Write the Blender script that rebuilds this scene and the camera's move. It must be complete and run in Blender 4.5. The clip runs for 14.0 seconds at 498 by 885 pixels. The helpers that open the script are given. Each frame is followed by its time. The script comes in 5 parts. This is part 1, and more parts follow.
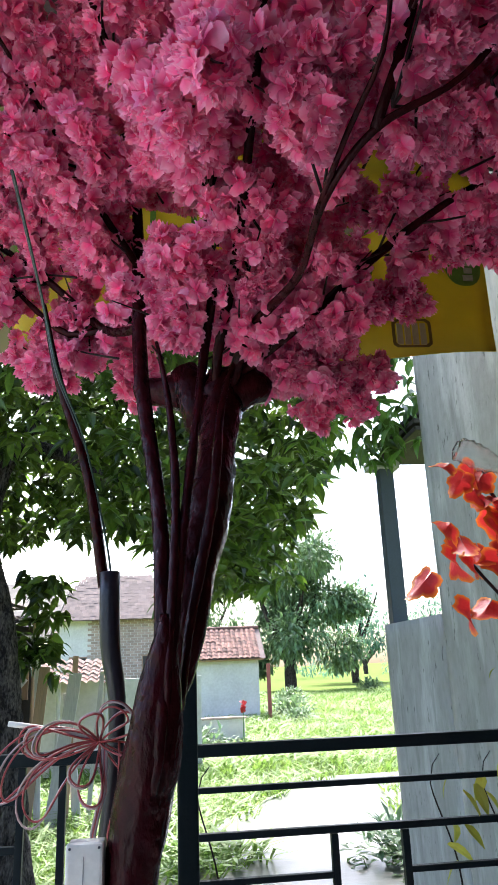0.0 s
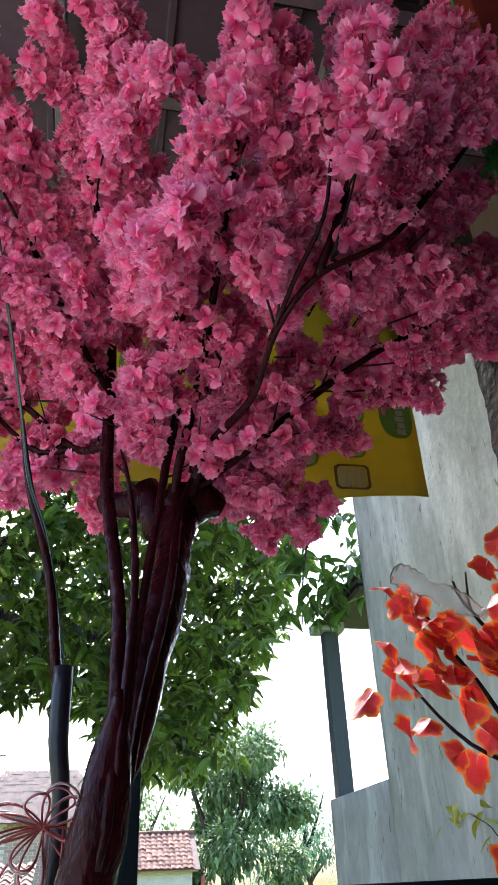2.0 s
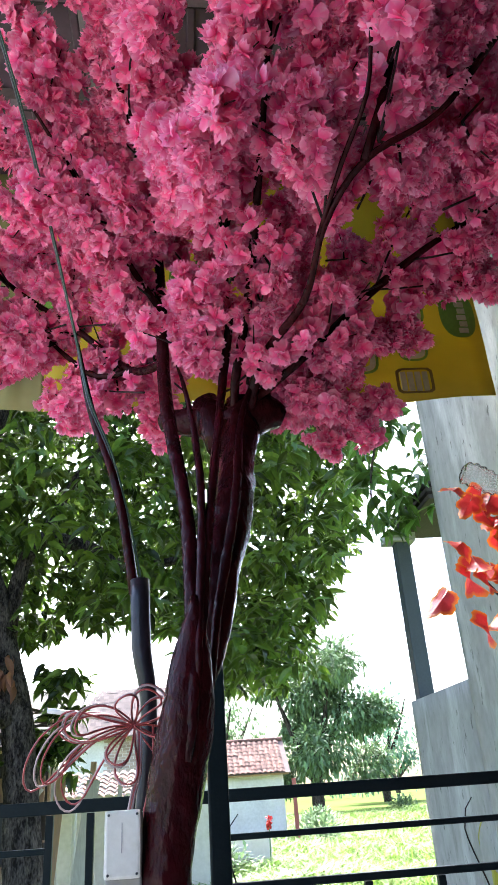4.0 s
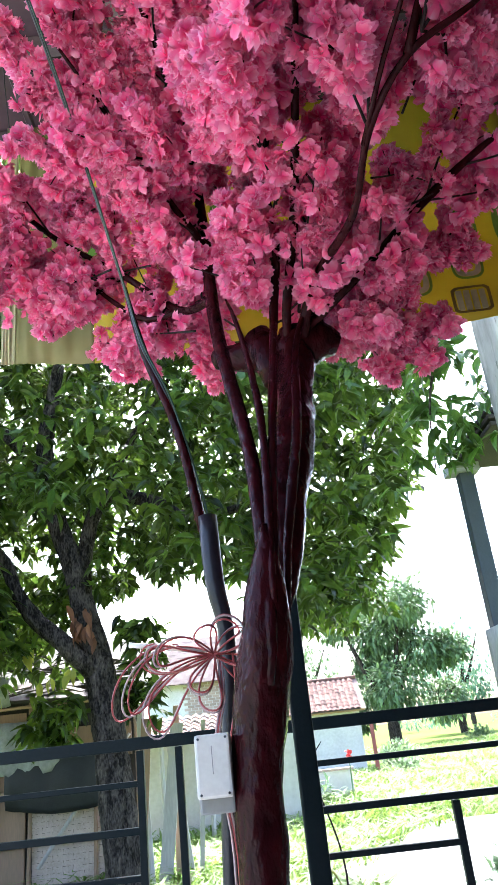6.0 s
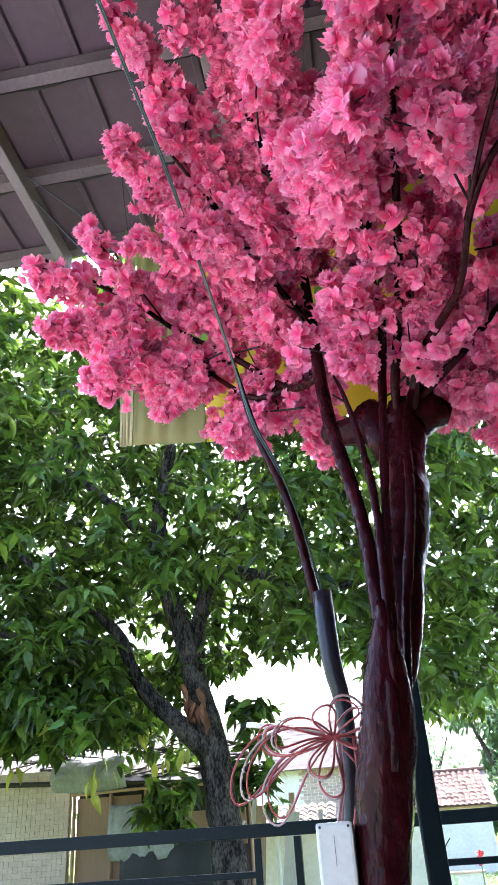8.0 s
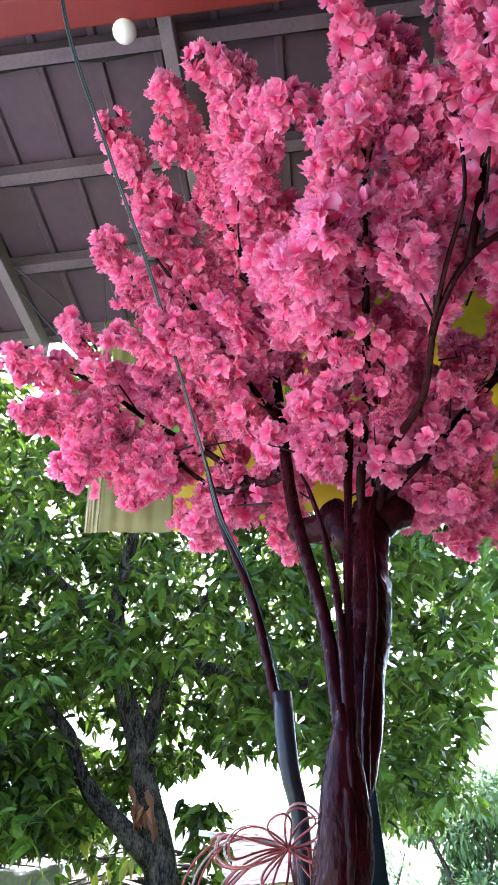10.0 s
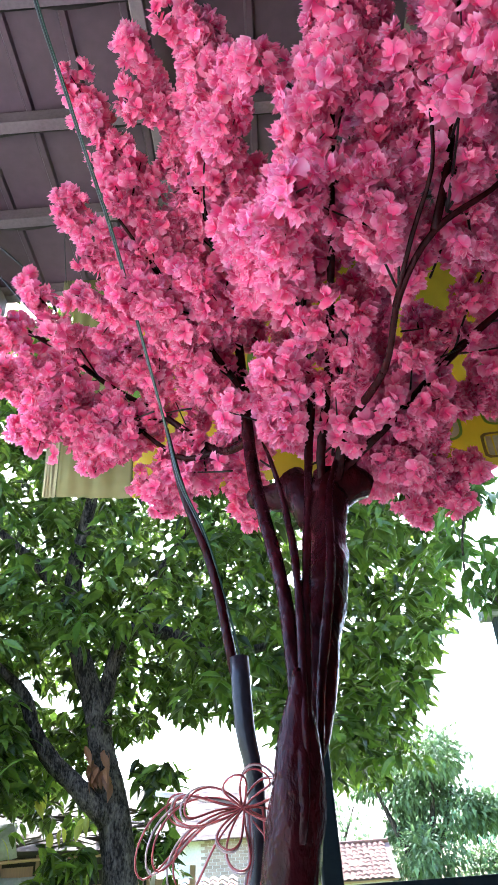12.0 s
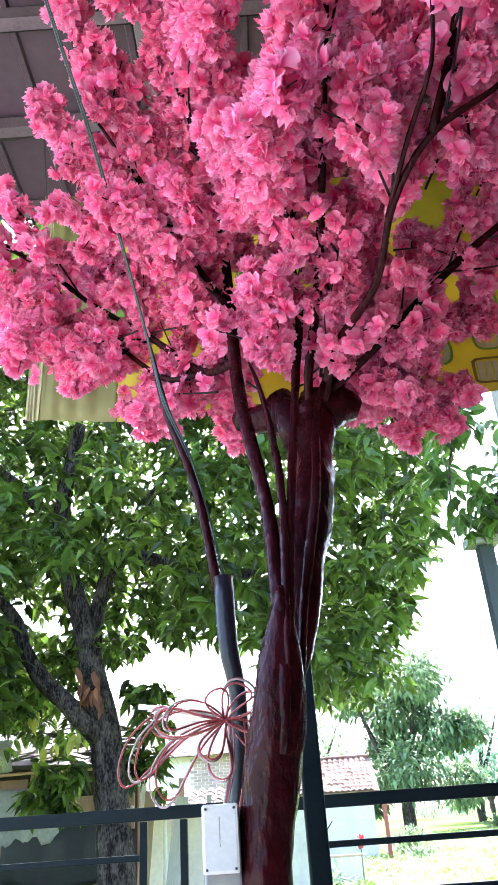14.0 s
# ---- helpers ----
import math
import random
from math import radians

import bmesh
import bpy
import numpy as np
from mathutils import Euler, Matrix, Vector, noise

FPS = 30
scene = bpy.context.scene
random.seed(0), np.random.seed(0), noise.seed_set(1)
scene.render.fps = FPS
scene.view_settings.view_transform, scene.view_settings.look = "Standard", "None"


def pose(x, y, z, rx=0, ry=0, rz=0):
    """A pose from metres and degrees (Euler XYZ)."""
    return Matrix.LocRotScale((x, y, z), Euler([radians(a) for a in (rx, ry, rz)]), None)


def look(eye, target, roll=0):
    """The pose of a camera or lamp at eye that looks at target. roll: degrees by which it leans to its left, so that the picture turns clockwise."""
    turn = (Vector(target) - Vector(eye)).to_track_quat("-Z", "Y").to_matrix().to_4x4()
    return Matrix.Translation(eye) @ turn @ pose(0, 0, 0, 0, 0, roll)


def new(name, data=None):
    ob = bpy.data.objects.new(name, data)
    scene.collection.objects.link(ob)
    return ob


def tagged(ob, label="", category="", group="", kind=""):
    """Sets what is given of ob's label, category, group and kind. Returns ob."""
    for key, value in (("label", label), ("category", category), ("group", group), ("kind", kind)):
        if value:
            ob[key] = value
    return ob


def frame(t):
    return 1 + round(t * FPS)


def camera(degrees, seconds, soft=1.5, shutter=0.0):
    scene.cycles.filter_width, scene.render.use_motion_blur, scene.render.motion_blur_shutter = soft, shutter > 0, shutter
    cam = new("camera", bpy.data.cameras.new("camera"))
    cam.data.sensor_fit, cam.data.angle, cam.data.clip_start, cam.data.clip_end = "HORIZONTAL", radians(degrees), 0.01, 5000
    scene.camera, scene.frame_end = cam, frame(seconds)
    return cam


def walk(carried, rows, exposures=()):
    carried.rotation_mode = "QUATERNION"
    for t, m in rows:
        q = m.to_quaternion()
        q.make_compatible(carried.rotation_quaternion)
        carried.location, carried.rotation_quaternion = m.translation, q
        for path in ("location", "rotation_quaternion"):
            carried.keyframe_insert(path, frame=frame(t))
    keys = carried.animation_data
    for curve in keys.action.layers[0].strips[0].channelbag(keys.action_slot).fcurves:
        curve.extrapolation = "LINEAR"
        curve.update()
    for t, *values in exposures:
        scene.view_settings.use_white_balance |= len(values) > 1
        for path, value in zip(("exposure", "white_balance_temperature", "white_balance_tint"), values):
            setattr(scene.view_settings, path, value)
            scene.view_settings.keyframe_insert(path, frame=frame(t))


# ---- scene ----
cam = camera(38.3, 14.0)
PATH = [
    (0, (0.213, 0.047, 1.337), (0.443, 1.943, 1.931), -2.3),
    (0.2, (0.184, 0.033, 1.218), (0.396, 1.917, 1.855), -3.7),
    (0.5, (0.192, 0.017, 1.092), (0.373, 1.83, 1.916), -2.5),
    (1, (0.179, -0.026, 1.067), (0.244, 1.766, 1.953), -2.3),
    (1.5, (0.167, -0.048, 1.07), (0.335, 1.674, 2.074), -2.1),
    (2, (0.167, -0.049, 1.068), (0.528, 1.616, 2.115), -2.6),
    (2.5, (0.184, -0.054, 1.065), (0.693, 1.56, 2.13), -3.2),
    (3, (0.192, -0.057, 1.058), (0.646, 1.572, 2.125), -2.7),
    (3.5, (0.187, -0.024, 1.043), (0.452, 1.739, 1.949), -3.2),
    (4, (0.181, -0.003, 1.039), (0.376, 1.786, 1.911), -4.0),
    (4.2, (0.179, -0.002, 1.038), (0.348, 1.796, 1.9), -4.5),
    (6.3, (0.158, 0.05, 0.999), (0.157, 1.902, 1.753), -6.5),
    (6.5, (0.152, 0.038, 0.996), (0.105, 1.88, 1.775), -6.2),
    (7, (0.16, 0.034, 0.997), (-0.03, 1.818, 1.88), -4.5),
    (7.5, (0.16, 0.033, 1.003), (-0.066, 1.796, 1.919), -4.2),
    (7.7, (0.158, 0.032, 1.002), (-0.087, 1.784, 1.934), -4.1),
    (9.8, (0.155, -0.012, 0.996), (0.041, 1.603, 2.17), -3.2),
    (10, (0.155, -0.011, 0.996), (0.041, 1.606, 2.167), -3.3),
    (10.5, (0.155, -0.011, 0.996), (0.046, 1.608, 2.165), -3.3),
    (11, (0.153, -0.01, 1.0), (0.075, 1.623, 2.15), -3.7),
    (11.5, (0.152, -0.01, 0.998), (0.13, 1.664, 2.093), -4.4),
    (12, (0.15, -0.012, 1.001), (0.139, 1.666, 2.089), -4.3),
    (12.5, (0.152, -0.013, 0.999), (0.139, 1.67, 2.079), -4.3),
    (13, (0.153, -0.009, 1.0), (0.14, 1.686, 2.061), -4.2),
    (13.5, (0.154, 0.001, 0.999), (0.143, 1.723, 2.016), -4.1),
    (14, (0.16, 0.048, 0.993), (0.163, 1.821, 1.917), -4.1),
]
EXPOSURES = [(t, s, k, 13) for t, s, k in ((0, 2.3, 5950), (2.5, 2.45, 5900), (4, 2.7, 5900), (6.5, 3.0, 5800), (10, 3.25, 5650), (12.5, 3.3, 5650), (14, 3.45, 5700))]
walk(cam, [(t, look(eye, target, roll)) for t, eye, target, roll in PATH], EXPOSURES)

# ---- light ----
world = bpy.data.worlds.new("sky")
scene.world = world
world.use_nodes = True
wn = world.node_tree
sky = wn.nodes.new("ShaderNodeTexSky")
sky.sky_type, sky.sun_disc = "NISHITA", False
SUN_EL, SUN_AZ = radians(52), radians(-6)
sky.sun_elevation, sky.sun_rotation, sky.air_density, sky.dust_density = SUN_EL, SUN_AZ, 1.0, 4.0
wn.nodes["Background"].inputs["Strength"].default_value = 0.15
wn.links.new(sky.outputs[0], wn.nodes["Background"].inputs["Color"])
sun = new("sun", bpy.data.lights.new("sun", "SUN"))
sun.data.energy, sun.data.angle, sun.data.color = 4.0, radians(6), (1.0, 0.95, 0.87)
sun.matrix_world = look((0, 0, 0), (-math.sin(SUN_AZ) * math.cos(SUN_EL), -math.cos(SUN_AZ) * math.cos(SUN_EL), -math.sin(SUN_EL)))


# ---- materials ----
def mat(name, a, b=None, rough=0.6, metal=0.0, size=6.0, fine=60.0, bump=0.15, spread=0.0, translucent=0.0, mix=0.5, stretch=(1, 1, 1), coat=0.0, island=False, spec=0.5):
    """A surface with two colours blotched at two sizes, bump and, where given, a random shift of brightness for each object or piece."""
    m = bpy.data.materials.new(name)
    m.use_nodes = True
    nt = m.node_tree
    N, L = nt.nodes, nt.links
    p = N["Principled BSDF"]
    b = b or tuple(c * 0.7 for c in a)
    co = N.new("ShaderNodeTexCoord")
    mp = N.new("ShaderNodeMapping")
    mp.inputs["Scale"].default_value = stretch
    L.new(co.outputs["Object"], mp.inputs[0])
    n1, n2 = N.new("ShaderNodeTexNoise"), N.new("ShaderNodeTexNoise")
    for n, s, d in ((n1, size, 4), (n2, fine, 6)):
        n.inputs["Scale"].default_value, n.inputs["Detail"].default_value = s, d
        L.new(mp.outputs[0], n.inputs["Vector"])
    add = N.new("ShaderNodeMath")
    add.operation = "ADD"
    L.new(n1.outputs[0], add.inputs[0]), L.new(n2.outputs[0], add.inputs[1])
    ramp = N.new("ShaderNodeMapRange")
    ramp.inputs[1].default_value, ramp.inputs[2].default_value = 0.5 + mix * 0.5 - 0.3, 0.5 + mix * 0.5 + 0.55
    L.new(add.outputs[0], ramp.inputs[0])
    mx = N.new("ShaderNodeMix")
    mx.data_type = "RGBA"
    mx.inputs[6].default_value, mx.inputs[7].default_value = (*a, 1), (*b, 1)
    L.new(ramp.outputs[0], mx.inputs[0])
    out = mx.outputs[2]
    if spread:
        src = N.new("ShaderNodeNewGeometry" if island else "ShaderNodeObjectInfo")
        rr = N.new("ShaderNodeMapRange")
        rr.inputs[3].default_value, rr.inputs[4].default_value = 1 - spread, 1 + spread
        L.new(src.outputs["Random Per Island" if island else "Random"], rr.inputs[0])
        hs = N.new("ShaderNodeHueSaturation")
        L.new(rr.outputs[0], hs.inputs["Value"]), L.new(out, hs.inputs["Color"])
        out = hs.outputs[0]
    L.new(out, p.inputs["Base Color"])
    p.inputs["Roughness"].default_value, p.inputs["Metallic"].default_value = rough, metal
    p.inputs["Coat Weight"].default_value = coat
    p.inputs["Specular IOR Level"].default_value = spec
    if bump:
        bp = N.new("ShaderNodeBump")
        bp.inputs["Strength"].default_value, bp.inputs["Distance"].default_value = bump, 0.02
        L.new(add.outputs[0], bp.inputs["Height"]), L.new(bp.outputs[0], p.inputs["Normal"])
    if translucent:
        tr, ms = N.new("ShaderNodeBsdfTranslucent"), N.new("ShaderNodeMixShader")
        ms.inputs[0].default_value = translucent
        L.new(out, tr.inputs[0])
        L.new(p.outputs[0], ms.inputs[1]), L.new(tr.outputs[0], ms.inputs[2])
        L.new(ms.outputs[0], N["Material Output"].inputs[0])
    return m


def petal_material():
    """Silk petals: deep pink at the throat, paler towards the frayed rim."""
    m = mat("silk_petal", (0.93, 0.16, 0.41), (0.86, 0.05, 0.24), rough=0.8, size=9, fine=70, bump=0.0, spread=0.16, island=True, translucent=0.48, spec=0.1)
    nt = m.node_tree
    N, L = nt.nodes, nt.links
    at = N.new("ShaderNodeAttribute")
    at.attribute_name = "rim"
    mx = N.new("ShaderNodeMix")
    mx.data_type = "RGBA"
    mx.inputs[7].default_value = (0.97, 0.58, 0.75, 1)
    pw = N.new("ShaderNodeMath")
    pw.operation, pw.inputs[1].default_value = "POWER", 1.7
    L.new(at.outputs["Fac"], pw.inputs[0]), L.new(pw.outputs[0], mx.inputs[0])
    hs = next(n for n in N if n.type == "HUE_SAT")
    for l in list(hs.outputs[0].links):
        L.new(mx.outputs[2], l.to_socket)
    L.new(hs.outputs[0], mx.inputs[6])
    return m


def glass(name, colour=(1, 1, 1), rough=0.05):
    m = bpy.data.materials.new(name)
    m.use_nodes = True
    p = m.node_tree.nodes["Principled BSDF"]
    p.inputs["Base Color"].default_value, p.inputs["Transmission Weight"].default_value, p.inputs["Roughness"].default_value, p.inputs["IOR"].default_value = (*colour, 1), 0.93, rough, 1.42
    return m


PETAL = petal_material()
BARK = mat("lacquered_bark", (0.006, 0.002, 0.0025), (0.035, 0.004, 0.006), rough=0.16, size=18, fine=40, bump=0.5, stretch=(1, 1, 0.6), spec=0.1)
TWIG = mat("dark_twig", (0.018, 0.007, 0.008), (0.01, 0.005, 0.005), rough=0.45, bump=0.3, spec=0.25)
STEEL = mat("dark_green_paint", (0.004, 0.008, 0.0095), (0.008, 0.013, 0.015), rough=0.4, size=8, fine=90, bump=0.08, spec=0.1)
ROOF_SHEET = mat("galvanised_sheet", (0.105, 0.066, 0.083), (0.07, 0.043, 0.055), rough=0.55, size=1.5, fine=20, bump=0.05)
PURLIN = mat("grey_steel", (0.18, 0.135, 0.155), (0.10, 0.072, 0.085), rough=0.5, size=4, bump=0.08)
RUST = mat("rusted_rafter", (0.14, 0.105, 0.115), (0.20, 0.165, 0.18), rough=0.7, size=5, bump=0.15)
def plaster_material():
    """Grey render with pale lime blotches, vertical runs of dirt and dark nicks."""
    m = mat("grey_plaster", (0.37, 0.375, 0.355), (0.25, 0.255, 0.235), rough=0.88, size=2.6, fine=16, bump=0.25, stretch=(1, 1.1, 0.7))
    N, L = m.node_tree.nodes, m.node_tree.links
    p = N["Principled BSDF"]
    co = N.new("ShaderNodeTexCoord")
    col = p.inputs["Base Color"].links[0].from_socket
    for stretch, scale, lo, hi, tone, amount in (((1, 1.8, 0.55), 1.4, 0.52, 0.66, (0.55, 0.56, 0.54, 1), 0.7), ((1, 3.2, 0.6), 2.2, 0.54, 0.70, (0.13, 0.14, 0.12, 1), 0.6), ((1, 6.0, 2.2), 3.2, 0.62, 0.68, (0.06, 0.06, 0.05, 1), 0.75), ((1, 1, 1), 0.8, 0.5, 0.75, (0.22, 0.25, 0.18, 1), 0.55)):
        mp, n, r, mx = N.new("ShaderNodeMapping"), N.new("ShaderNodeTexNoise"), N.new("ShaderNodeMapRange"), N.new("ShaderNodeMix")
        mp.inputs["Scale"].default_value = stretch
        n.inputs["Scale"].default_value, n.inputs["Detail"].default_value, n.inputs["Roughness"].default_value = scale, 7, 0.62
        r.inputs[1].default_value, r.inputs[2].default_value, r.inputs[4].default_value = lo, hi, amount
        mx.data_type = "RGBA"
        mx.inputs[7].default_value = tone
        L.new(co.outputs["Object"], mp.inputs[0]), L.new(mp.outputs[0], n.inputs["Vector"]), L.new(n.outputs[0], r.inputs[0])
        L.new(r.outputs[0], mx.inputs[0]), L.new(col, mx.inputs[6])
        col = mx.outputs[2]
    L.new(col, p.inputs["Base Color"])
    return m
PLASTER = plaster_material()
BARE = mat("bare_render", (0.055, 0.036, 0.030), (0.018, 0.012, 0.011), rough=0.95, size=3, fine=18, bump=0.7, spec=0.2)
PINK_PLASTER = mat("pink_plaster", (0.30, 0.18, 0.19), (0.22, 0.135, 0.14), rough=0.85, size=2, fine=14, bump=0.1)
RED = mat("red_paint", (0.20, 0.013, 0.009), (0.14, 0.009, 0.007), rough=0.5, size=3, bump=0.05)
BANNER = mat("yellow_vinyl", (0.62, 0.50, 0.03), (0.52, 0.42, 0.027), rough=0.6, size=3, fine=12, bump=0.03, translucent=0.3)
BANNER_PALE = mat("faded_vinyl", (0.26, 0.24, 0.085), (0.21, 0.20, 0.065), rough=0.6, size=3, fine=12, bump=0.03, translucent=0.12)
BAN_GREEN = mat("green_print", (0.17, 0.33, 0.03), rough=0.6, bump=0)
BAN_PALE = mat("pale_print", (0.50, 0.46, 0.25), rough=0.6, bump=0)
BAN_BROWN = mat("brown_print", (0.18, 0.12, 0.02), rough=0.6, bump=0)
PLASTIC = mat("white_plastic", (0.72, 0.70, 0.64), (0.60, 0.58, 0.52), rough=0.42, size=10, fine=90, bump=0.03)
GREY_PLASTIC = mat("grey_plastic", (0.30, 0.30, 0.28), (0.23, 0.23, 0.22), rough=0.5, bump=0.04)
PIPE = mat("grey_pipe", (0.022, 0.02, 0.027), (0.012, 0.011, 0.015), rough=0.3, size=8, bump=0.08, spec=0.3)
WIRE_RED = mat("red_cable", (0.36, 0.06, 0.055), (0.26, 0.035, 0.035), rough=0.35, bump=0)
WIRE_PALE = mat("pale_cable", (0.45, 0.34, 0.33), (0.34, 0.24, 0.23), rough=0.35, bump=0)
WIRE_DARK = mat("dark_cable", (0.03, 0.035, 0.045), rough=0.4, bump=0)
WIRE_GREEN = mat("green_cable", (0.012, 0.05, 0.03), rough=0.4, bump=0)
LEAF = mat("mango_leaf", (0.15, 0.21, 0.022), (0.045, 0.095, 0.014), rough=0.32, size=0.9, fine=20, bump=0.0, spread=0.75, island=True, translucent=0.5)
LEAF_OWN = mat("mango_leaf_lit", (0.10, 0.20, 0.028), (0.05, 0.11, 0.018), rough=0.35, size=3, fine=30, bump=0.0, spread=0.4, translucent=0.45)
YELLOW_LEAF = mat("yellow_leaf", (0.42, 0.40, 0.05), (0.33, 0.36, 0.05), rough=0.5, bump=0, spread=0.2, translucent=0.35)
DRY_LEAF = mat("dry_leaf", (0.26, 0.11, 0.05), (0.17, 0.07, 0.03), rough=0.7, bump=0, spread=0.3, translucent=0.2)
TRUNK = mat("mango_bark", (0.012, 0.009, 0.008), (0.22, 0.185, 0.15), rough=0.95, size=13, fine=60, bump=1.0, stretch=(1, 1, 0.4), mix=1.32, spec=0.15)
# Distance haze is put into both leaf colours: paler here, bluer below.
FAR_LEAF = mat("far_leaf", (0.17, 0.25, 0.11), (0.10, 0.17, 0.07), rough=0.6, size=1, fine=6, bump=0, spread=0.4, island=True, translucent=0.3)
FAR_BLUE = mat("haze_tinted_leaf", (0.16, 0.29, 0.17), (0.11, 0.22, 0.14), rough=0.7, size=0.5, fine=4, bump=0, spread=0.3, island=True, translucent=0.3)
GROUND = mat("field_soil", (0.13, 0.19, 0.05), (0.10, 0.13, 0.04), rough=0.95, size=0.35, fine=7, bump=0.5, spec=0.0)
MUD = mat("pale_mud", (0.15, 0.14, 0.12), (0.07, 0.075, 0.05), rough=0.35, size=0.8, fine=6, bump=0.25, spec=0.5)
GRASS = mat("grass_blade", (0.21, 0.32, 0.055), (0.14, 0.24, 0.04), rough=0.6, size=0.4, fine=5, bump=0, spread=0.35, island=True, translucent=0.4)
# Paleness chosen so that the unseen floor throws light up at the blossoms.
FLOOR = mat("bounce_floor", (0.66, 0.63, 0.58), (0.56, 0.53, 0.49), rough=0.5, size=1.5, fine=25, bump=0.1)
BAMBOO = mat("woven_bamboo", (0.66, 0.54, 0.47), (0.46, 0.36, 0.30), rough=0.8, size=6, fine=40, bump=0.3)
WOOD = mat("weathered_wood", (0.42, 0.25, 0.16), (0.28, 0.19, 0.13), rough=0.85, size=4, fine=40, bump=0.3, stretch=(1, 1, 0.15), spread=0.25)
PALE_WOOD = mat("pale_board", (0.62, 0.58, 0.56), (0.40, 0.37, 0.35), rough=0.85, size=4, fine=40, bump=0.3, stretch=(1, 1, 0.15), spread=0.25)
TARP = mat("black_tarpaulin", (0.014, 0.014, 0.017), (0.03, 0.031, 0.035), rough=0.5, size=5, bump=0.3, spec=0.3)
TARP_PALE = mat("grey_tarpaulin", (0.42, 0.42, 0.43), (0.22, 0.22, 0.23), rough=0.5, size=4, fine=18, bump=0.4)
# Dark board brown; on the hut's back panel it paints the shade inside.
SHADE = mat("dark_board_and_shade", (0.055, 0.045, 0.04), (0.035, 0.03, 0.027), rough=0.9, bump=0.2)
TILE = mat("clay_tile", (0.24, 0.105, 0.07), (0.13, 0.075, 0.06), rough=0.9, size=1.5, fine=9, bump=0.2, spread=0.4)
TILE_DARK = mat("old_clay_tile", (0.17, 0.115, 0.095), (0.11, 0.08, 0.07), rough=0.9, size=3, fine=25, bump=0.2, spread=0.25, island=True)
WHITEWASH = mat("whitewash", (0.74, 0.70, 0.68), (0.54, 0.50, 0.47), rough=0.9, size=1.5, fine=10, bump=0.15)
BRICK = mat("pale_brick", (0.44, 0.33, 0.28), (0.34, 0.25, 0.21), rough=0.9, size=4, bump=0.15, spread=0.25)
def orange_material():
    """Printed cloth leaf: crimson along the middle, orange outwards, a yellow frayed rim."""
    m = mat("orange_leaf", (0.80, 0.055, 0.045), (0.62, 0.03, 0.04), rough=0.45, size=14, fine=80, bump=0.15, spread=0.22, translucent=0.4)
    N, L = m.node_tree.nodes, m.node_tree.links
    hs = next(n for n in N if n.type == "HUE_SAT")
    at, mx, ramp = N.new("ShaderNodeAttribute"), N.new("ShaderNodeMix"), N.new("ShaderNodeValToRGB")
    at.attribute_name = "rim"
    ramp.color_ramp.elements[0].position, ramp.color_ramp.elements[0].color = 0.72, (0, 0, 0, 1)
    ramp.color_ramp.elements[1].position, ramp.color_ramp.elements[1].color = 1.0, (1, 1, 1, 1)
    mx.data_type = "RGBA"
    mx.inputs[7].default_value = (0.85, 0.27, 0.025, 1)
    for l in list(hs.outputs[0].links):
        L.new(mx.outputs[2], l.to_socket)
    L.new(hs.outputs[0], mx.inputs[6])
    L.new(at.outputs["Fac"], ramp.inputs[0]), L.new(ramp.outputs[0], mx.inputs[0])
    return m
ORANGE = orange_material()
FERN = mat("plastic_fern", (0.07, 0.42, 0.05), (0.03, 0.24, 0.04), rough=0.4, size=8, bump=0, spread=0.4, island=True, translucent=0.25)
BOTTLE = glass("clear_plastic", (0.97, 0.98, 0.98), 0.06)
BULB = mat("opal_bulb", (0.82, 0.81, 0.78), (0.78, 0.77, 0.74), rough=0.3, bump=0)
PINK = mat("pink_flower", (0.70, 0.20, 0.40), rough=0.6, bump=0, translucent=0.3)
WHITE_FLOWER = mat("white_flower", (0.80, 0.78, 0.74), rough=0.6, bump=0, translucent=0.3)


# ---- builders ----
def obj(name, verts, faces, material, parent=None, label="", smooth=False):
    me = bpy.data.meshes.new(name)
    me.from_pydata([tuple(v) for v in verts], [], [tuple(f) for f in faces])
    me.update()
    if smooth:
        me.shade_smooth()
    ob = new(name, me)
    for m in material if isinstance(material, (list, tuple)) else [material]:
        me.materials.append(m)
    if parent:
        ob.parent = parent
    return tagged(ob, label)


def part(name, bm, material, parent=None, label="", smooth=False):
    me = bpy.data.meshes.new(name)
    bm.normal_update()
    bm.to_mesh(me)
    bm.free()
    if smooth:
        me.shade_smooth()
    me.materials.append(material)
    ob = new(name, me)
    if parent:
        ob.parent = parent
    return tagged(ob, label)


def thing(name, label, category, group="", kind="", at=(0, 0, 0)):
    ob = tagged(new(name), label, category, group, kind)
    ob.matrix_world = Matrix.Translation(at)
    return ob


def box(bm, lo, hi, bevel=0.0):
    lo, hi = Vector(lo), Vector(hi)
    r = bmesh.ops.create_cube(bm, size=1, matrix=Matrix.Translation((lo + hi) / 2) @ Matrix.Diagonal((*(hi - lo), 1)))
    if bevel:
        es = list({e for v in r["verts"] for e in v.link_edges})
        bmesh.ops.bevel(bm, geom=es, offset=bevel, segments=2, affect="EDGES", profile=0.6)
    return bm


def block(name, lo, hi, material, parent=None, label="", bevel=0.006):
    return part(name, box(bmesh.new(), lo, hi, bevel), material, parent, label)


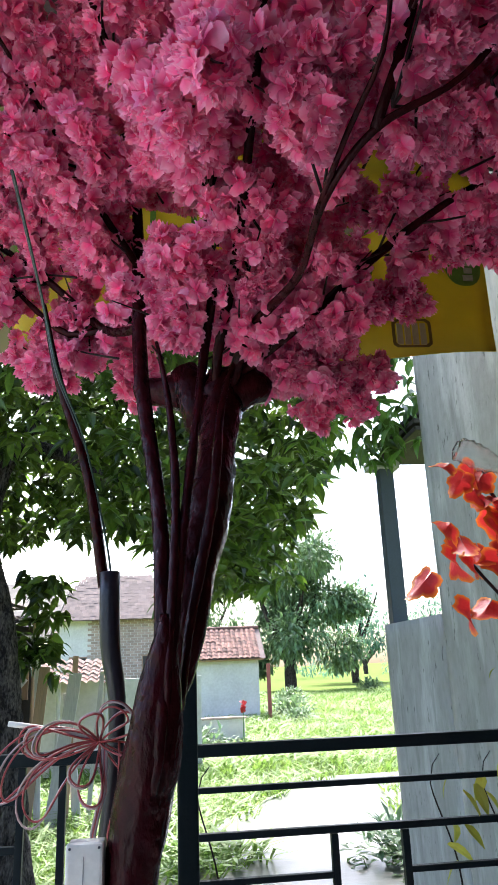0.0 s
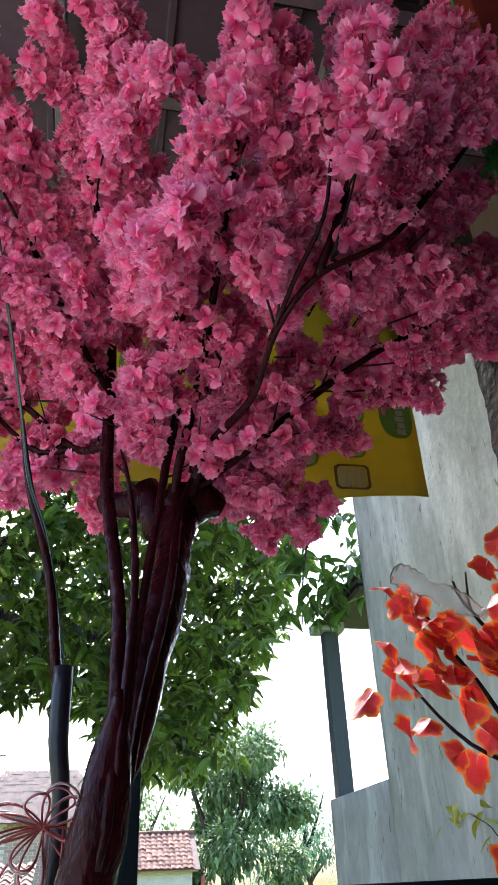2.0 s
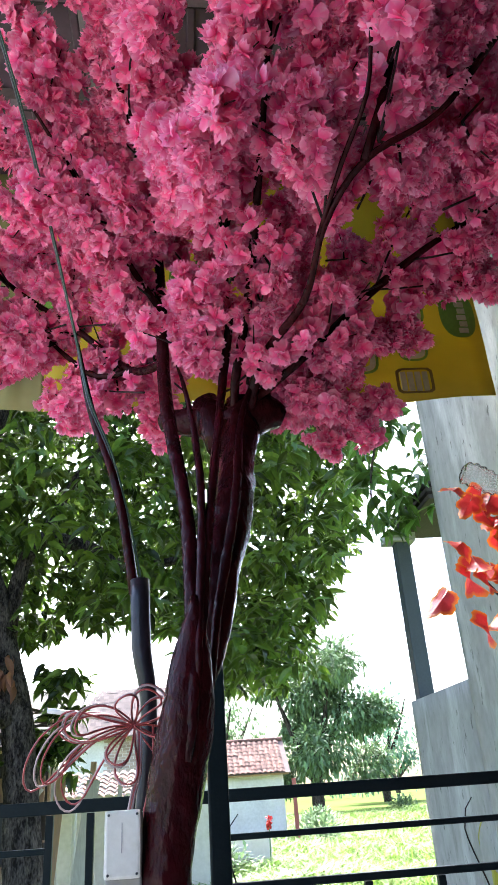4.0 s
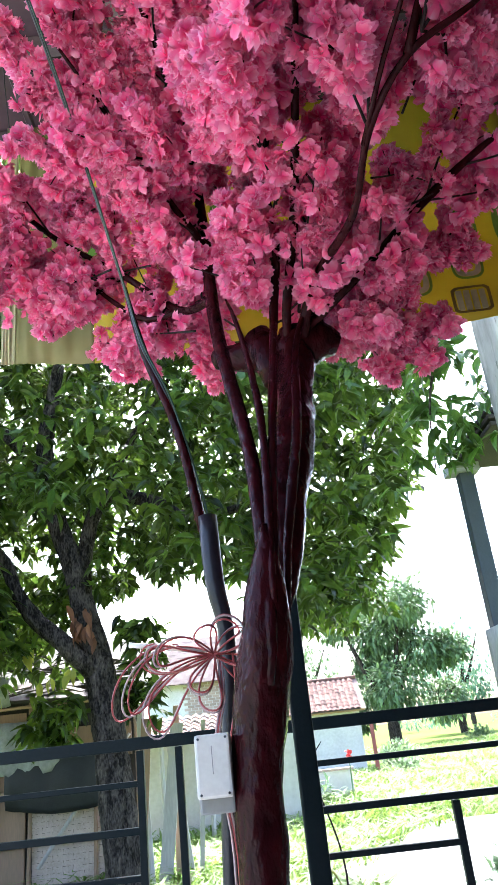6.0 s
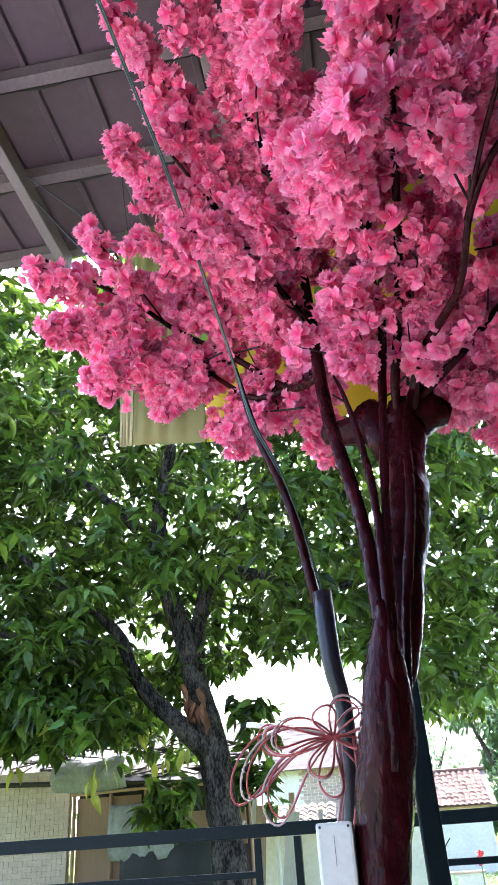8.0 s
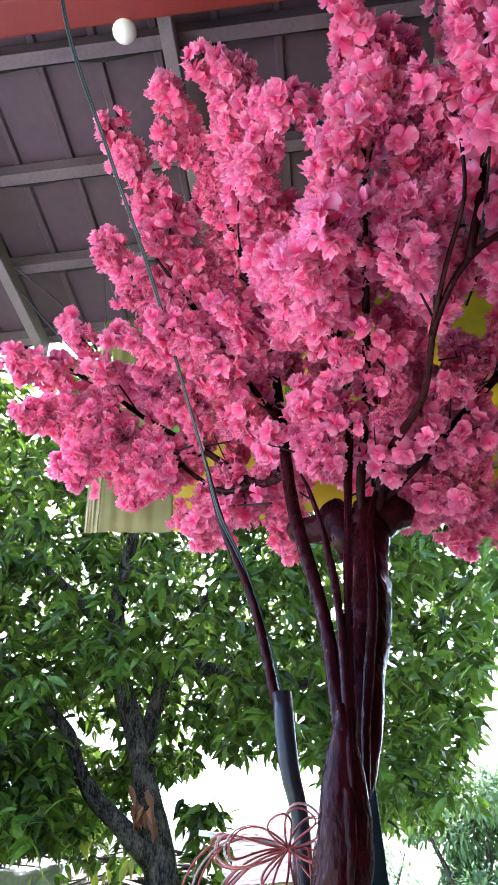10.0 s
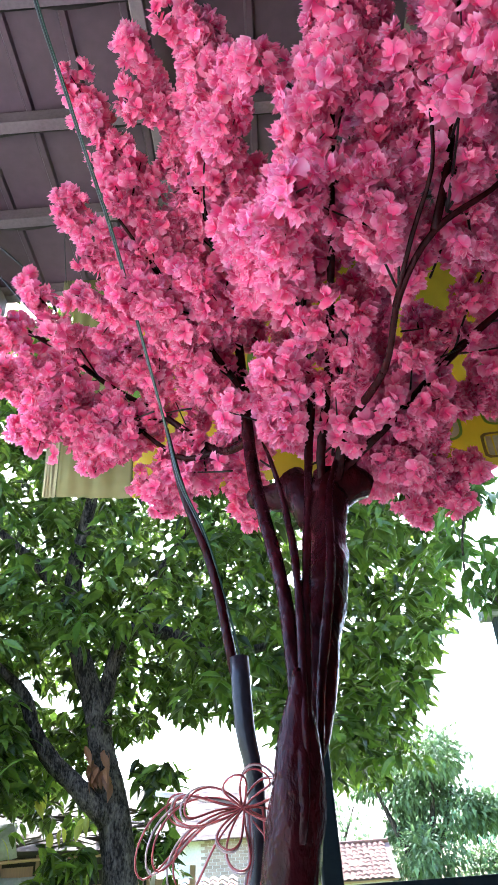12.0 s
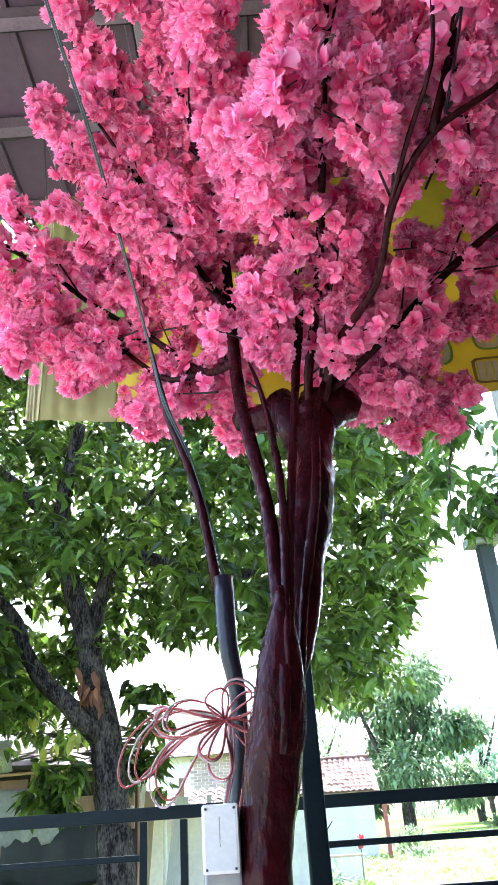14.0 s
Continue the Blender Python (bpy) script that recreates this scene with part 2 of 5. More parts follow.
def smooth_path(pts, step):
    """Catmull-Rom through (x, y, z, radius) points."""
    pts = [np.array(p, float) for p in pts]
    ext = [2 * pts[0] - pts[1], *pts, 2 * pts[-1] - pts[-2]]
    out = []
    for i in range(1, len(ext) - 2):
        a, b, c, d = ext[i - 1:i + 3]
        n = max(2, int(np.linalg.norm(c[:3] - b[:3]) / step))
        for k in range(n):
            t = k / n
            out.append(0.5 * (2 * b + (c - a) * t + (2 * a - 5 * b + 4 * c - d) * t * t + (3 * b - a - 3 * c + d) * t ** 3))
    return out + [pts[-1]]


def tube_data(pts, sides=8, step=0.05, knobbly=0.0, seed=0):
    path = smooth_path(pts, step)
    V, F = [], []
    side = None
    for i, p in enumerate(path):
        c = Vector(p[:3])
        d = (Vector(path[min(i + 1, len(path) - 1)][:3]) - Vector(path[max(i - 1, 0)][:3])).normalized()
        side = (side or d.orthogonal()) - d * (side or d.orthogonal()).dot(d)
        side.normalize()
        up = d.cross(side)
        for k in range(sides):
            a = 2 * math.pi * k / sides
            o = side * math.cos(a) + up * math.sin(a)
            r = p[3]
            if knobbly:
                q = c + o * r
                r *= 1 + knobbly * (noise.noise((q.x * 22 + seed, q.y * 22, q.z * 7)) + 0.5 * noise.noise((q.x * 50 + seed, q.y * 50, q.z * 18)))
            V.append(c + o * r)
        if i:
            for k in range(sides):
                F.append(((i - 1) * sides + k, (i - 1) * sides + (k + 1) % sides, i * sides + (k + 1) % sides, i * sides + k))
    n = len(path)
    F += [tuple(range(sides))[::-1], tuple(range((n - 1) * sides, n * sides))]
    return V, F


def tube(name, pts, material, parent=None, label="", **how):
    V, F = tube_data(pts, **how)
    return obj(name, V, F, material, parent, label, smooth=True)


def joined(name, base_v, base_f, frames, material, parent=None, label="", rim=None, smooth=False):
    """One mesh of many copies of small shapes: frames are (shape index, 3x3, place)."""
    V, F, R, n = [], [], [], 0
    for k, m, p in frames:
        v = base_v[k] @ m.T + p
        V.append(v)
        F += [tuple(i + n for i in f) for f in base_f[k]]
        n += len(v)
        if rim:
            R.append(rim[k])
    ob = obj(name, np.concatenate(V).tolist(), F, material, parent, label, smooth)
    if rim:
        ob.data.attributes.new("rim", "FLOAT", "POINT").data.foreach_set("value", np.concatenate(R))
    tagged(ob, kind="stuff")
    return ob


def turn_to(d, spin=0.0):
    """A 3x3 whose z axis points along d."""
    q = Vector(d).to_track_quat("Z", "Y").to_matrix() @ Matrix.Rotation(spin, 3, "Z")
    return np.array(q)


rng = np.random.default_rng(7)


# ---- ground, floor, roof ----
GZ = -0.84
def ground_height(x, y):
    return GZ + 0.05 * noise.noise((x * 0.25, y * 0.25, 0)) * min(1, max(0, (y - 3) / 6))
xs = [-400, -150, -60, -25] + [i * 1.0 for i in range(-15, 21)] + [25, 60, 150, 400]
ys = [-300, -80, -20, -6, 0, 3] + [3.5 + i * 0.9 for i in range(40)] + [45, 60, 90, 150, 280, 700]
V = [(x, y, ground_height(x, y)) for y in ys for x in xs]
F = [(j * len(xs) + i, j * len(xs) + i + 1, (j + 1) * len(xs) + i + 1, (j + 1) * len(xs) + i) for j in range(len(ys) - 1) for i in range(len(xs) - 1)]
tagged(obj("ground", V, F, GROUND, smooth=True), "uneven grassy ground reaching the horizon", "ground", kind="structure")
V, F = [], []
for i in range(25):
    t = i / 24
    y = 6.2 + 9 * t
    c, w = 1.6 + 2.6 * t * t, 2.0 - 0.9 * t
    for s in (-1, 1):
        x = c + s * w + 0.35 * noise.noise((y * 0.9, s * 5, 1))
        V.append((x, y, GZ + 0.055 + 0.01 * s))
    if i:
        F.append((2 * i - 2, 2 * i - 1, 2 * i + 1, 2 * i))
tagged(obj("path", V, F, MUD), "pale wet mud path across the grass", "path", kind="structure")
# Unseen; run far out to the left as a sunlit bounce surface.
floor = tagged(block("floor", (-9.0, -4, -0.12), (2.06, 3.3, 0), FLOOR), "unseen pale concrete terrace floor, widened to bounce light up", "floor", kind="structure")
tagged(block("terrace_base", (-9.0, -4, GZ - 0.1), (2.06, 3.22, -0.124), PLASTER), "grey plastered base under the terrace", "wall", kind="structure")

# corrugated roof sheet, with purlins and rafters under it
RZ = 4.3
V, F = [], []
x = -2.445
prof = []
while x < 3.2:
    prof += [(x, 0), (x + 0.232, 0), (x + 0.242, -0.022), (x + 0.264, -0.022), (x + 0.274, 0)]
    x += 0.275
# Unseen rear runs deep to block light; left part stops short to admit it.
for px, pz in prof:
    V += [(px, -3.0 if px > -1.1 else 0.2, RZ + 0.078 + pz), (px, 3.22, RZ + 0.078 + pz)]
for i in range(len(prof) - 1):
    F.append((2 * i, 2 * i + 1, 2 * i + 3, 2 * i + 2))
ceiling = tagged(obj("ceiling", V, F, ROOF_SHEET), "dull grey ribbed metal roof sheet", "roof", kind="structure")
sol = ceiling.modifiers.new("thickness", "SOLIDIFY")
sol.thickness, sol.offset = 0.004, 1
for i in range(11):
    y = 3.17 - 0.57 * i
    x0 = -2.3 if y > 0.2 else -1.1
    bm = box(bmesh.new(), (x0, y - 0.018, RZ - 0.025), (3.2, y + 0.018, RZ + 0.052), 0.003)
    box(bm, (x0, y - 0.018, RZ - 0.028), (3.2, y + 0.045, RZ - 0.016), 0.002)
    tagged(part("roof_purlin", bm, PURLIN), "grey steel channel purlin under the roof sheet", "purlin", "purlins", "structure")
for x in (-1.34, -0.19, 1.0, 2.2):
    tagged(block("roof_rafter", (x - 0.03, -2.9 if x > -1.1 else 0.2, RZ - 0.15), (x + 0.03, 3.2, RZ - 0.031), RUST), "dull steel rafter under the purlins", "rafter", "rafters", "structure")
# crumpled foam lining that sags beside the purlins
for i in range(4):
    y = 3.17 - 0.57 * i + 0.05
    V, F = [], []
    for k in range(98):
        x = -2.25 + k * 0.055
        d = 0.034 * max(0, math.sin(x * 11.4 + 0.6)) * (0.6 + 0.6 * noise.noise((x * 3, i, 0)))
        V += [(x, y, RZ + 0.055), (x, y + 0.006, RZ - 0.02 - d)]
        if k:
            F.append((2 * k - 2, 2 * k, 2 * k + 1, 2 * k - 1))
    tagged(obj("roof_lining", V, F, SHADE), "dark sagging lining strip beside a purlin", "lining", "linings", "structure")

# ---- walls ----
WX = 2.1
def wall_run(name, y0, y1, z0, z1, label):
    """A stretch of the side wall, whose face is slightly uneven."""
    n, m = max(2, int((y1 - y0) / 0.12)), max(2, int((z1 - z0) / 0.15))
    V = [(WX + 0.012 * noise.noise((y0 + (y1 - y0) * i / n, (z0 + (z1 - z0) * k / m) * 0.8, 3)), y0 + (y1 - y0) * i / n, z0 + (z1 - z0) * k / m) for k in range(m + 1) for i in range(n + 1)]
    F = [(k * (n + 1) + i, (k + 1) * (n + 1) + i, (k + 1) * (n + 1) + i + 1, k * (n + 1) + i + 1) for k in range(m) for i in range(n)]
    ob = tagged(obj(name, V, F, PLASTER, smooth=True), label, "wall", kind="structure")
    s = ob.modifiers.new("thickness", "SOLIDIFY")
    s.thickness, s.offset = 0.16, -1
    return ob
wall_run("wall_east", 2.62, 4.95, GZ, 5.2, "tall grey plastered wall with streaky stains")
wall_run("wall_low", 4.955, 6.3, GZ, 1.63, "low grey plastered garden wall")
# ragged dark edge where the plaster stops
V, F = [], []
for k in range(220):
    z = GZ + k * 0.03
    y = 2.84 - 0.012 * max(0, z - 1.5) - 0.03 * max(0, z - 2.4) + 0.03 * noise.noise((z * 3, 1, 0)) + 0.022 * noise.noise((z * 11, 7, 0)) + 0.012 * noise.noise((z * 30, 3, 0))
    V += [(WX - 0.026, y, z), (WX - 0.02, 2.44, z)]
    if k:
        F.append((2 * k - 1, 2 * k + 1, 2 * k, 2 * k - 2))
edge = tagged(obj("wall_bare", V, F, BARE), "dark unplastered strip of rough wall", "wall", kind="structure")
s = edge.modifiers.new("thickness", "SOLIDIFY")
s.thickness, s.offset = 0.2, -1
# Unseen back wall, added with the side wall's near length to block light.
tagged(block("unseen_wall_back", (-0.75, -0.95, 0), (WX + 0.2, -0.76, RZ - 0.16), BARE), "unseen plain dark wall added to block light from behind", "wall", kind="structure")
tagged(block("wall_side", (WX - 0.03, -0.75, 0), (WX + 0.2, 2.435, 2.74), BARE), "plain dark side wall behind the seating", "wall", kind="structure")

tagged(block("wall_upper", (WX - 0.06, -0.75, 2.745), (WX + 0.2, 2.46, RZ), PINK_PLASTER), "dusky pink plastered upper wall", "wall", kind="structure")

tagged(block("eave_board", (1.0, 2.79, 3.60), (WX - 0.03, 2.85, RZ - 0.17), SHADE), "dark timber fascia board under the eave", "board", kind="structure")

# ---- red frame ----
frame_red = thing("red_doorway", "red painted timber doorway with post and lintel", "doorway", at=(1.45, 1.2, 0))
for nm, lo, hi in (("post", (1.35, 1.16, 0.002), (1.578, 1.30, 4.09)), ("lintel", (-2.3, 1.16, 4.095), (1.60, 1.30, 4.25))):
    o = block(nm, lo, hi, RED, None, bevel=0.008)
    o.parent, o.matrix_parent_inverse = frame_red, Matrix.Translation((-1.45, -1.2, 0))

# ---- railing ----
rail = thing("railing", "dark green painted steel railing with horizontal bars", "railing", at=(0, 3.08, 0))
def bar(name, x0, x1, z, h, d):
    o = block(name, (x0, -d / 2, z - h / 2), (x1, d / 2, z + h / 2), STEEL, rail, bevel=0.004)
    return o
bar("top_rail", -4.2, 2.07, 1.027, 0.046, 0.05)
for x0, x1 in ((-4.2, -0.335), (0.29, 2.07)):
    bar("bar", x0, x1, 0.885, 0.022, 0.028)
    bar("bar", x0, x1, 0.724, 0.026, 0.03)
for x0, x1 in ((-4.2, -0.905), (-0.885, -0.335), (0.29, 0.84), (1.14, 2.07)):
    for z in (0.57, 0.41, 0.25, 0.10):
        bar("bar", x0, x1, z, 0.022, 0.028)
for x, z1 in ((-0.33, 1.002), (-0.18, 1.002), (-0.895, 0.709), (0.85, 0.709), (1.13, 0.709), (0.30, 1.002), (-2.2, 1.002), (-4.19, 1.002), (2.06, 1.002)):
    block("post", (x - 0.014, -0.016, 0), (x + 0.014, 0.016, z1), STEEL, rail, bevel=0.003)
pole = thing("steel_pole", "dark green square steel pole standing behind the tree", "pole", at=(0.268, 2.2, 0))
block("shaft", (-0.028, -0.028, 0.006), (0.028, 0.028, 1.45), STEEL, pole)
block("base_plate", (-0.06, -0.06, 0), (0.06, 0.06, 0.006), STEEL, pole, bevel=0.002)

# ---- artificial blossom tree ----
tree = thing("blossom_tree", "artificial cherry tree with pink silk blossoms and dark lacquered trunk", "tree")
bare = []
def stem(name, pts, label="", sides=10, step=0.04, knobbly=0.12, material=BARK):
    bare.extend(p for p in smooth_path(pts, 0.025) if p[2] > 1.9)
    return tube(name, pts, material, tree, label, sides=sides, step=step, knobbly=knobbly, seed=len(bpy.data.objects))
stem("trunk", [(0.135, 1.68, 0.0, 0.078), (0.13, 1.68, 0.25, 0.056), (0.132, 1.68, 0.83, 0.052), (0.16, 1.68, 1.05, 0.061), (0.185, 1.66, 1.2, 0.058), (0.20, 1.65, 1.32, 0.042), (0.208, 1.64, 1.40, 0.024), (0.21, 1.64, 1.45, 0.012)], "dark red lacquered trunk", sides=20, step=0.025, knobbly=0.16)
stem("main_stem", [(0.23, 1.76, 1.26, 0.012), (0.248, 1.77, 1.34, 0.036), (0.262, 1.77, 1.45, 0.047), (0.32, 1.84, 1.72, 0.055), (0.355, 1.93, 1.92, 0.053), (0.375, 1.99, 2.06, 0.06), (0.385, 2.0, 2.16, 0.05)], sides=16, step=0.025, knobbly=0.2)
stem("stub", [(0.34, 2.0, 2.06, 0.06), (0.40, 2.01, 2.11, 0.075), (0.46, 2.01, 2.125, 0.066), (0.515, 2.02, 2.11, 0.035)], "cut-off stub", sides=12)
stem("stub", [(0.36, 2.05, 2.12, 0.055), (0.27, 2.07, 2.13, 0.06), (0.19, 2.09, 2.14, 0.045), (0.13, 2.1, 2.15, 0.036), (0.115, 2.1, 2.15, 0.01)], "cut-off stub", sides=12)
stem("stub", [(0.32, 2.0, 2.0, 0.05), (0.30, 2.03, 2.10, 0.06), (0.27, 2.05, 2.19, 0.045)], "cut-off stub", sides=12)
stem("branch", [(0.185, 1.615, 1.1, 0.008), (0.20, 1.615, 1.22, 0.016), (0.205, 1.66, 1.42, 0.02), (0.195, 1.75, 1.71, 0.019), (0.15, 1.89, 2.07, 0.021), (0.135, 1.98, 2.36, 0.02), (0.125, 1.96, 2.70, 0.017), (0.07, 1.70, 2.95, 0.012), (0.01, 1.47, 3.03, 0.008)])
stem("branch", [(0.212, 1.63, 1.2, 0.004), (0.215, 1.62, 1.34, 0.01), (0.235, 1.70, 1.70, 0.011), (0.225, 1.80, 1.95, 0.01), (0.20, 1.86, 2.14, 0.007), (0.18, 1.92, 2.25, 0.003)], knobbly=0.3)
stem("branch", [(0.22, 1.63, 1.2, 0.004), (0.225, 1.63, 1.36, 0.01), (0.26, 1.72, 1.72, 0.012), (0.30, 1.82, 2.02, 0.012), (0.32, 1.86, 2.18, 0.014), (0.34, 1.75, 2.32, 0.013), (0.325, 1.66, 2.48, 0.011), (0.35, 1.40, 2.61, 0.008)], knobbly=0.25)
stem("branch", [(0.245, 1.69, 1.25, 0.004), (0.26, 1.70, 1.40, 0.012), (0.33, 1.77, 1.75, 0.014), (0.36, 1.87, 2.0, 0.012), (0.40, 1.90, 2.14, 0.009), (0.43, 1.95, 2.22, 0.003)], knobbly=0.25)
stem("branch", [(0.14, 1.97, 2.29, 0.014), (0.02, 2.12, 2.36, 0.014), (-0.16, 2.17, 2.55, 0.012), (-0.39, 2.17, 2.73, 0.01), (-0.57, 2.10, 2.87, 0.008), (-0.88, 1.96, 3.02, 0.005)])
stem("branch", [(0.03, 2.12, 2.36, 0.01), (-0.09, 2.16, 2.36, 0.011), (-0.20, 2.2, 2.46, 0.009), (-0.33, 2.2, 2.60, 0.006)])
stem("branch", [(0.40, 1.97, 2.10, 0.02), (0.44, 1.82, 2.21, 0.015), (0.53, 1.56, 2.23, 0.0105), (0.55, 1.33, 2.28, 0.009), (0.63, 1.19, 2.35, 0.0085), (0.80, 1.12, 2.43, 0.007), (0.95, 1.08, 2.62, 0.009), (1.1, 1.1, 2.85, 0.006)])
stem("branch", [(0.54, 1.36, 2.27, 0.007), (0.57, 1.18, 2.33, 0.006), (0.61, 1.05, 2.40, 0.005), (0.62, 0.98, 2.52, 0.005)])
stem("branch", [(0.63, 1.19, 2.35, 0.012), (0.68, 1.1, 2.5, 0.01), (0.74, 1.0, 2.75, 0.008), (0.78, 0.93, 3.0, 0.005)])
stem("branch", [(0.42, 1.95, 2.14, 0.016), (0.58, 1.85, 2.24, 0.013), (0.80, 1.76, 2.42, 0.013), (1.0, 1.7, 2.56, 0.01), (1.25, 1.66, 2.70, 0.007)])
stem("branch", [(0.13, 1.97, 2.5, 0.012), (0.02, 1.85, 2.62, 0.01), (-0.1, 1.75, 2.8, 0.008), (-0.25, 1.6, 3.0, 0.005)])
stem("branch", [(0.36, 2.0, 2.06, 0.012), (0.36, 1.92, 2.18, 0.015), (0.40, 1.7, 2.38, 0.014), (0.42, 1.4, 2.60, 0.011), (0.44, 1.1, 2.85, 0.007)])

stem("branch", [(-0.50, 2.1, 2.80, 0.007), (-0.59, 2.15, 3.05, 0.006), (-0.74, 2.15, 3.34, 0.005), (-1.08, 2.15, 3.74, 0.003)], material=TWIG)
stem("branch", [(-0.46, 2.15, 2.78, 0.007), (-0.56, 2.15, 2.92, 0.006), (-0.78, 2.15, 3.21, 0.005), (-1.03, 2.15, 3.57, 0.003)], material=TWIG)

# silk blossoms: ruffled five- and six-petalled flowers in two whorls
def blossom_shape(seed):
    """Broad, soft, overlapping petals in two whorls, with a rounded wavy rim."""
    r = np.random.default_rng(seed)
    V, F, R = [], [], []
    for whorl, (n, length, lift) in enumerate(((6, 0.036, 0.1), (6, 0.030, 0.65))):
        for k in range(n):
            a = 2 * math.pi * (k + 0.5 * whorl + r.uniform(-0.45, 0.45)) / n
            ln = length * r.uniform(0.75, 1.2)
            tilt = lift + r.uniform(-0.55, 0.6)
            b = len(V)
            curl = r.uniform(-0.9, 0.7)
            skew = r.uniform(-0.5, 0.5)
            for t, cols, w in ((0.0, (0,), 0), (0.52, (-1, 0, 1), 0.36), (1.0, (-1, -0.62, -0.3, 0, 0.3, 0.62, 1), 0.48)):
                for j, s in enumerate(cols):
                    u = t * (1 - 0.24 * s * s * t) * ((1.03 if j % 2 else 0.96) * r.uniform(0.95, 1.05) if t == 1 else 1)
                    e = tilt + curl * u + skew * s * t
                    out, z = ln * u * math.cos(e), ln * u * math.sin(e)
                    z += t * t * (0.004 if j % 2 else -0.003) * r.uniform(0.3, 1.6)
                    side = s * w * ln
                    V.append((out * math.cos(a) - side * math.sin(a), out * math.sin(a) + side * math.cos(a), z))
                    R.append(t * r.uniform(0.45, 1.0))
            F += [(b, b + 2, b + 1), (b, b + 3, b + 2), (b + 1, b + 5, b + 4), (b + 1, b + 6, b + 5), (b + 1, b + 2, b + 7, b + 6), (b + 2, b + 3, b + 8, b + 7), (b + 3, b + 9, b + 8), (b + 3, b + 10, b + 9)]
    return np.array(V), F, np.array(R)
SHAPES = [blossom_shape(s) for s in range(8)]
BV, BF, BR = ([s[i] for s in SHAPES] for i in range(3))
blooms, twigs = [], []
def spray(a, b, thick=0.055, start=0.15, sag=0.0):
    """A twig from a to b set about with blossoms."""
    a, b = np.array(a, float), np.array(b, float)
    d = b - a
    ln = np.linalg.norm(d)
    bend = rng.normal(0, 0.03, 3) * ln
    twigs.append([(*(a + d * t + bend * math.sin(math.pi * t) - np.array((0, 0, sag * t * t))), 0.004 * (1 - 0.6 * t)) for t in (0, 0.35, 0.7, 1)])
    n = int(ln * (1 - start) * 122 * thick / 0.055)
    for i in range(n):
        t = start + (1.02 - start) * (i + rng.random()) / n
        c = a + d * t + bend * math.sin(math.pi * min(t, 1)) - np.array((0, 0, sag * t * t))
        u = rng.normal(0, 1, 3)
        u -= d / ln * (u @ d) / ln * 0.75
        u /= np.linalg.norm(u)
        rad = thick * rng.uniform(0.35, 1.1) * (1 + 0.35 * noise.noise(tuple(c * 9)))
        face = u + 0.35 * d / ln + rng.normal(0, 0.25, 3)
        blooms.append((int(rng.integers(8)), turn_to(face, rng.uniform(0, 6.28)) * rng.uniform(0.8, 1.2), c + u * rad))
def bough(hub, tip, twiglets=5, thick=0.055, start=0.2, reach=0.2):
    """A leading spray with shorter ones leaving it."""
    spray(hub, tip, thick, start)
    hub, tip = np.array(hub, float), np.array(tip, float)
    d = (tip - hub) / np.linalg.norm(tip - hub)
    for k in range(twiglets):
        t = 0.28 + 0.62 * (k + rng.random()) / twiglets
        side = rng.normal(0, 1, 3)
        side -= d * (side @ d)
        side /= np.linalg.norm(side)
        way = 0.75 * d + 0.85 * side + np.array((0, 0, 0.25))
        way /= np.linalg.norm(way)
        p = hub + (tip - hub) * t
        spray(p, p + way * reach * rng.uniform(0.7, 1.2), thick * 0.9, 0.05)
HL, HLB, HB2, HM, HR, HD, HH = (0.12, 1.94, 2.72), (-0.16, 2.17, 2.55), (-0.42, 2.16, 2.75), (0.33, 1.62, 2.50), (0.55, 1.33, 2.29), (0.66, 1.16, 2.38), (0.40, 1.95, 2.2)
for hub, tip, k in (
    (HL, (-0.36, 1.30, 3.36), 5), (HL, (-0.15, 1.20, 3.36), 5), (HL, (0.04, 1.12, 3.33), 6), ((0.07, 1.7, 2.95), (0.10, 1.08, 3.20), 5), ((0.05, 1.6, 2.95), (0.22, 1.06, 2.97), 5),
    ((-0.1, 1.75, 2.8), (-0.46, 1.60, 3.05), 4), ((-0.02, 1.85, 2.62), (-0.29, 1.50, 3.20), 5), ((0.1, 1.9, 2.5), (-0.21, 1.80, 2.72), 5),
    (HB2, (-0.90, 1.92, 2.95), 4), (HB2, (-0.86, 2.08, 2.72), 5), (HLB, (-0.74, 2.17, 2.56), 5), (HLB, (-0.44, 2.24, 2.46), 5), ((-0.02, 2.14, 2.4), (-0.22, 2.38, 2.30), 4), ((0.1, 2.05, 2.4), (0.11, 2.48, 2.26), 3)):
    bough(hub, tip, max(2, k - 2), reach=0.15)
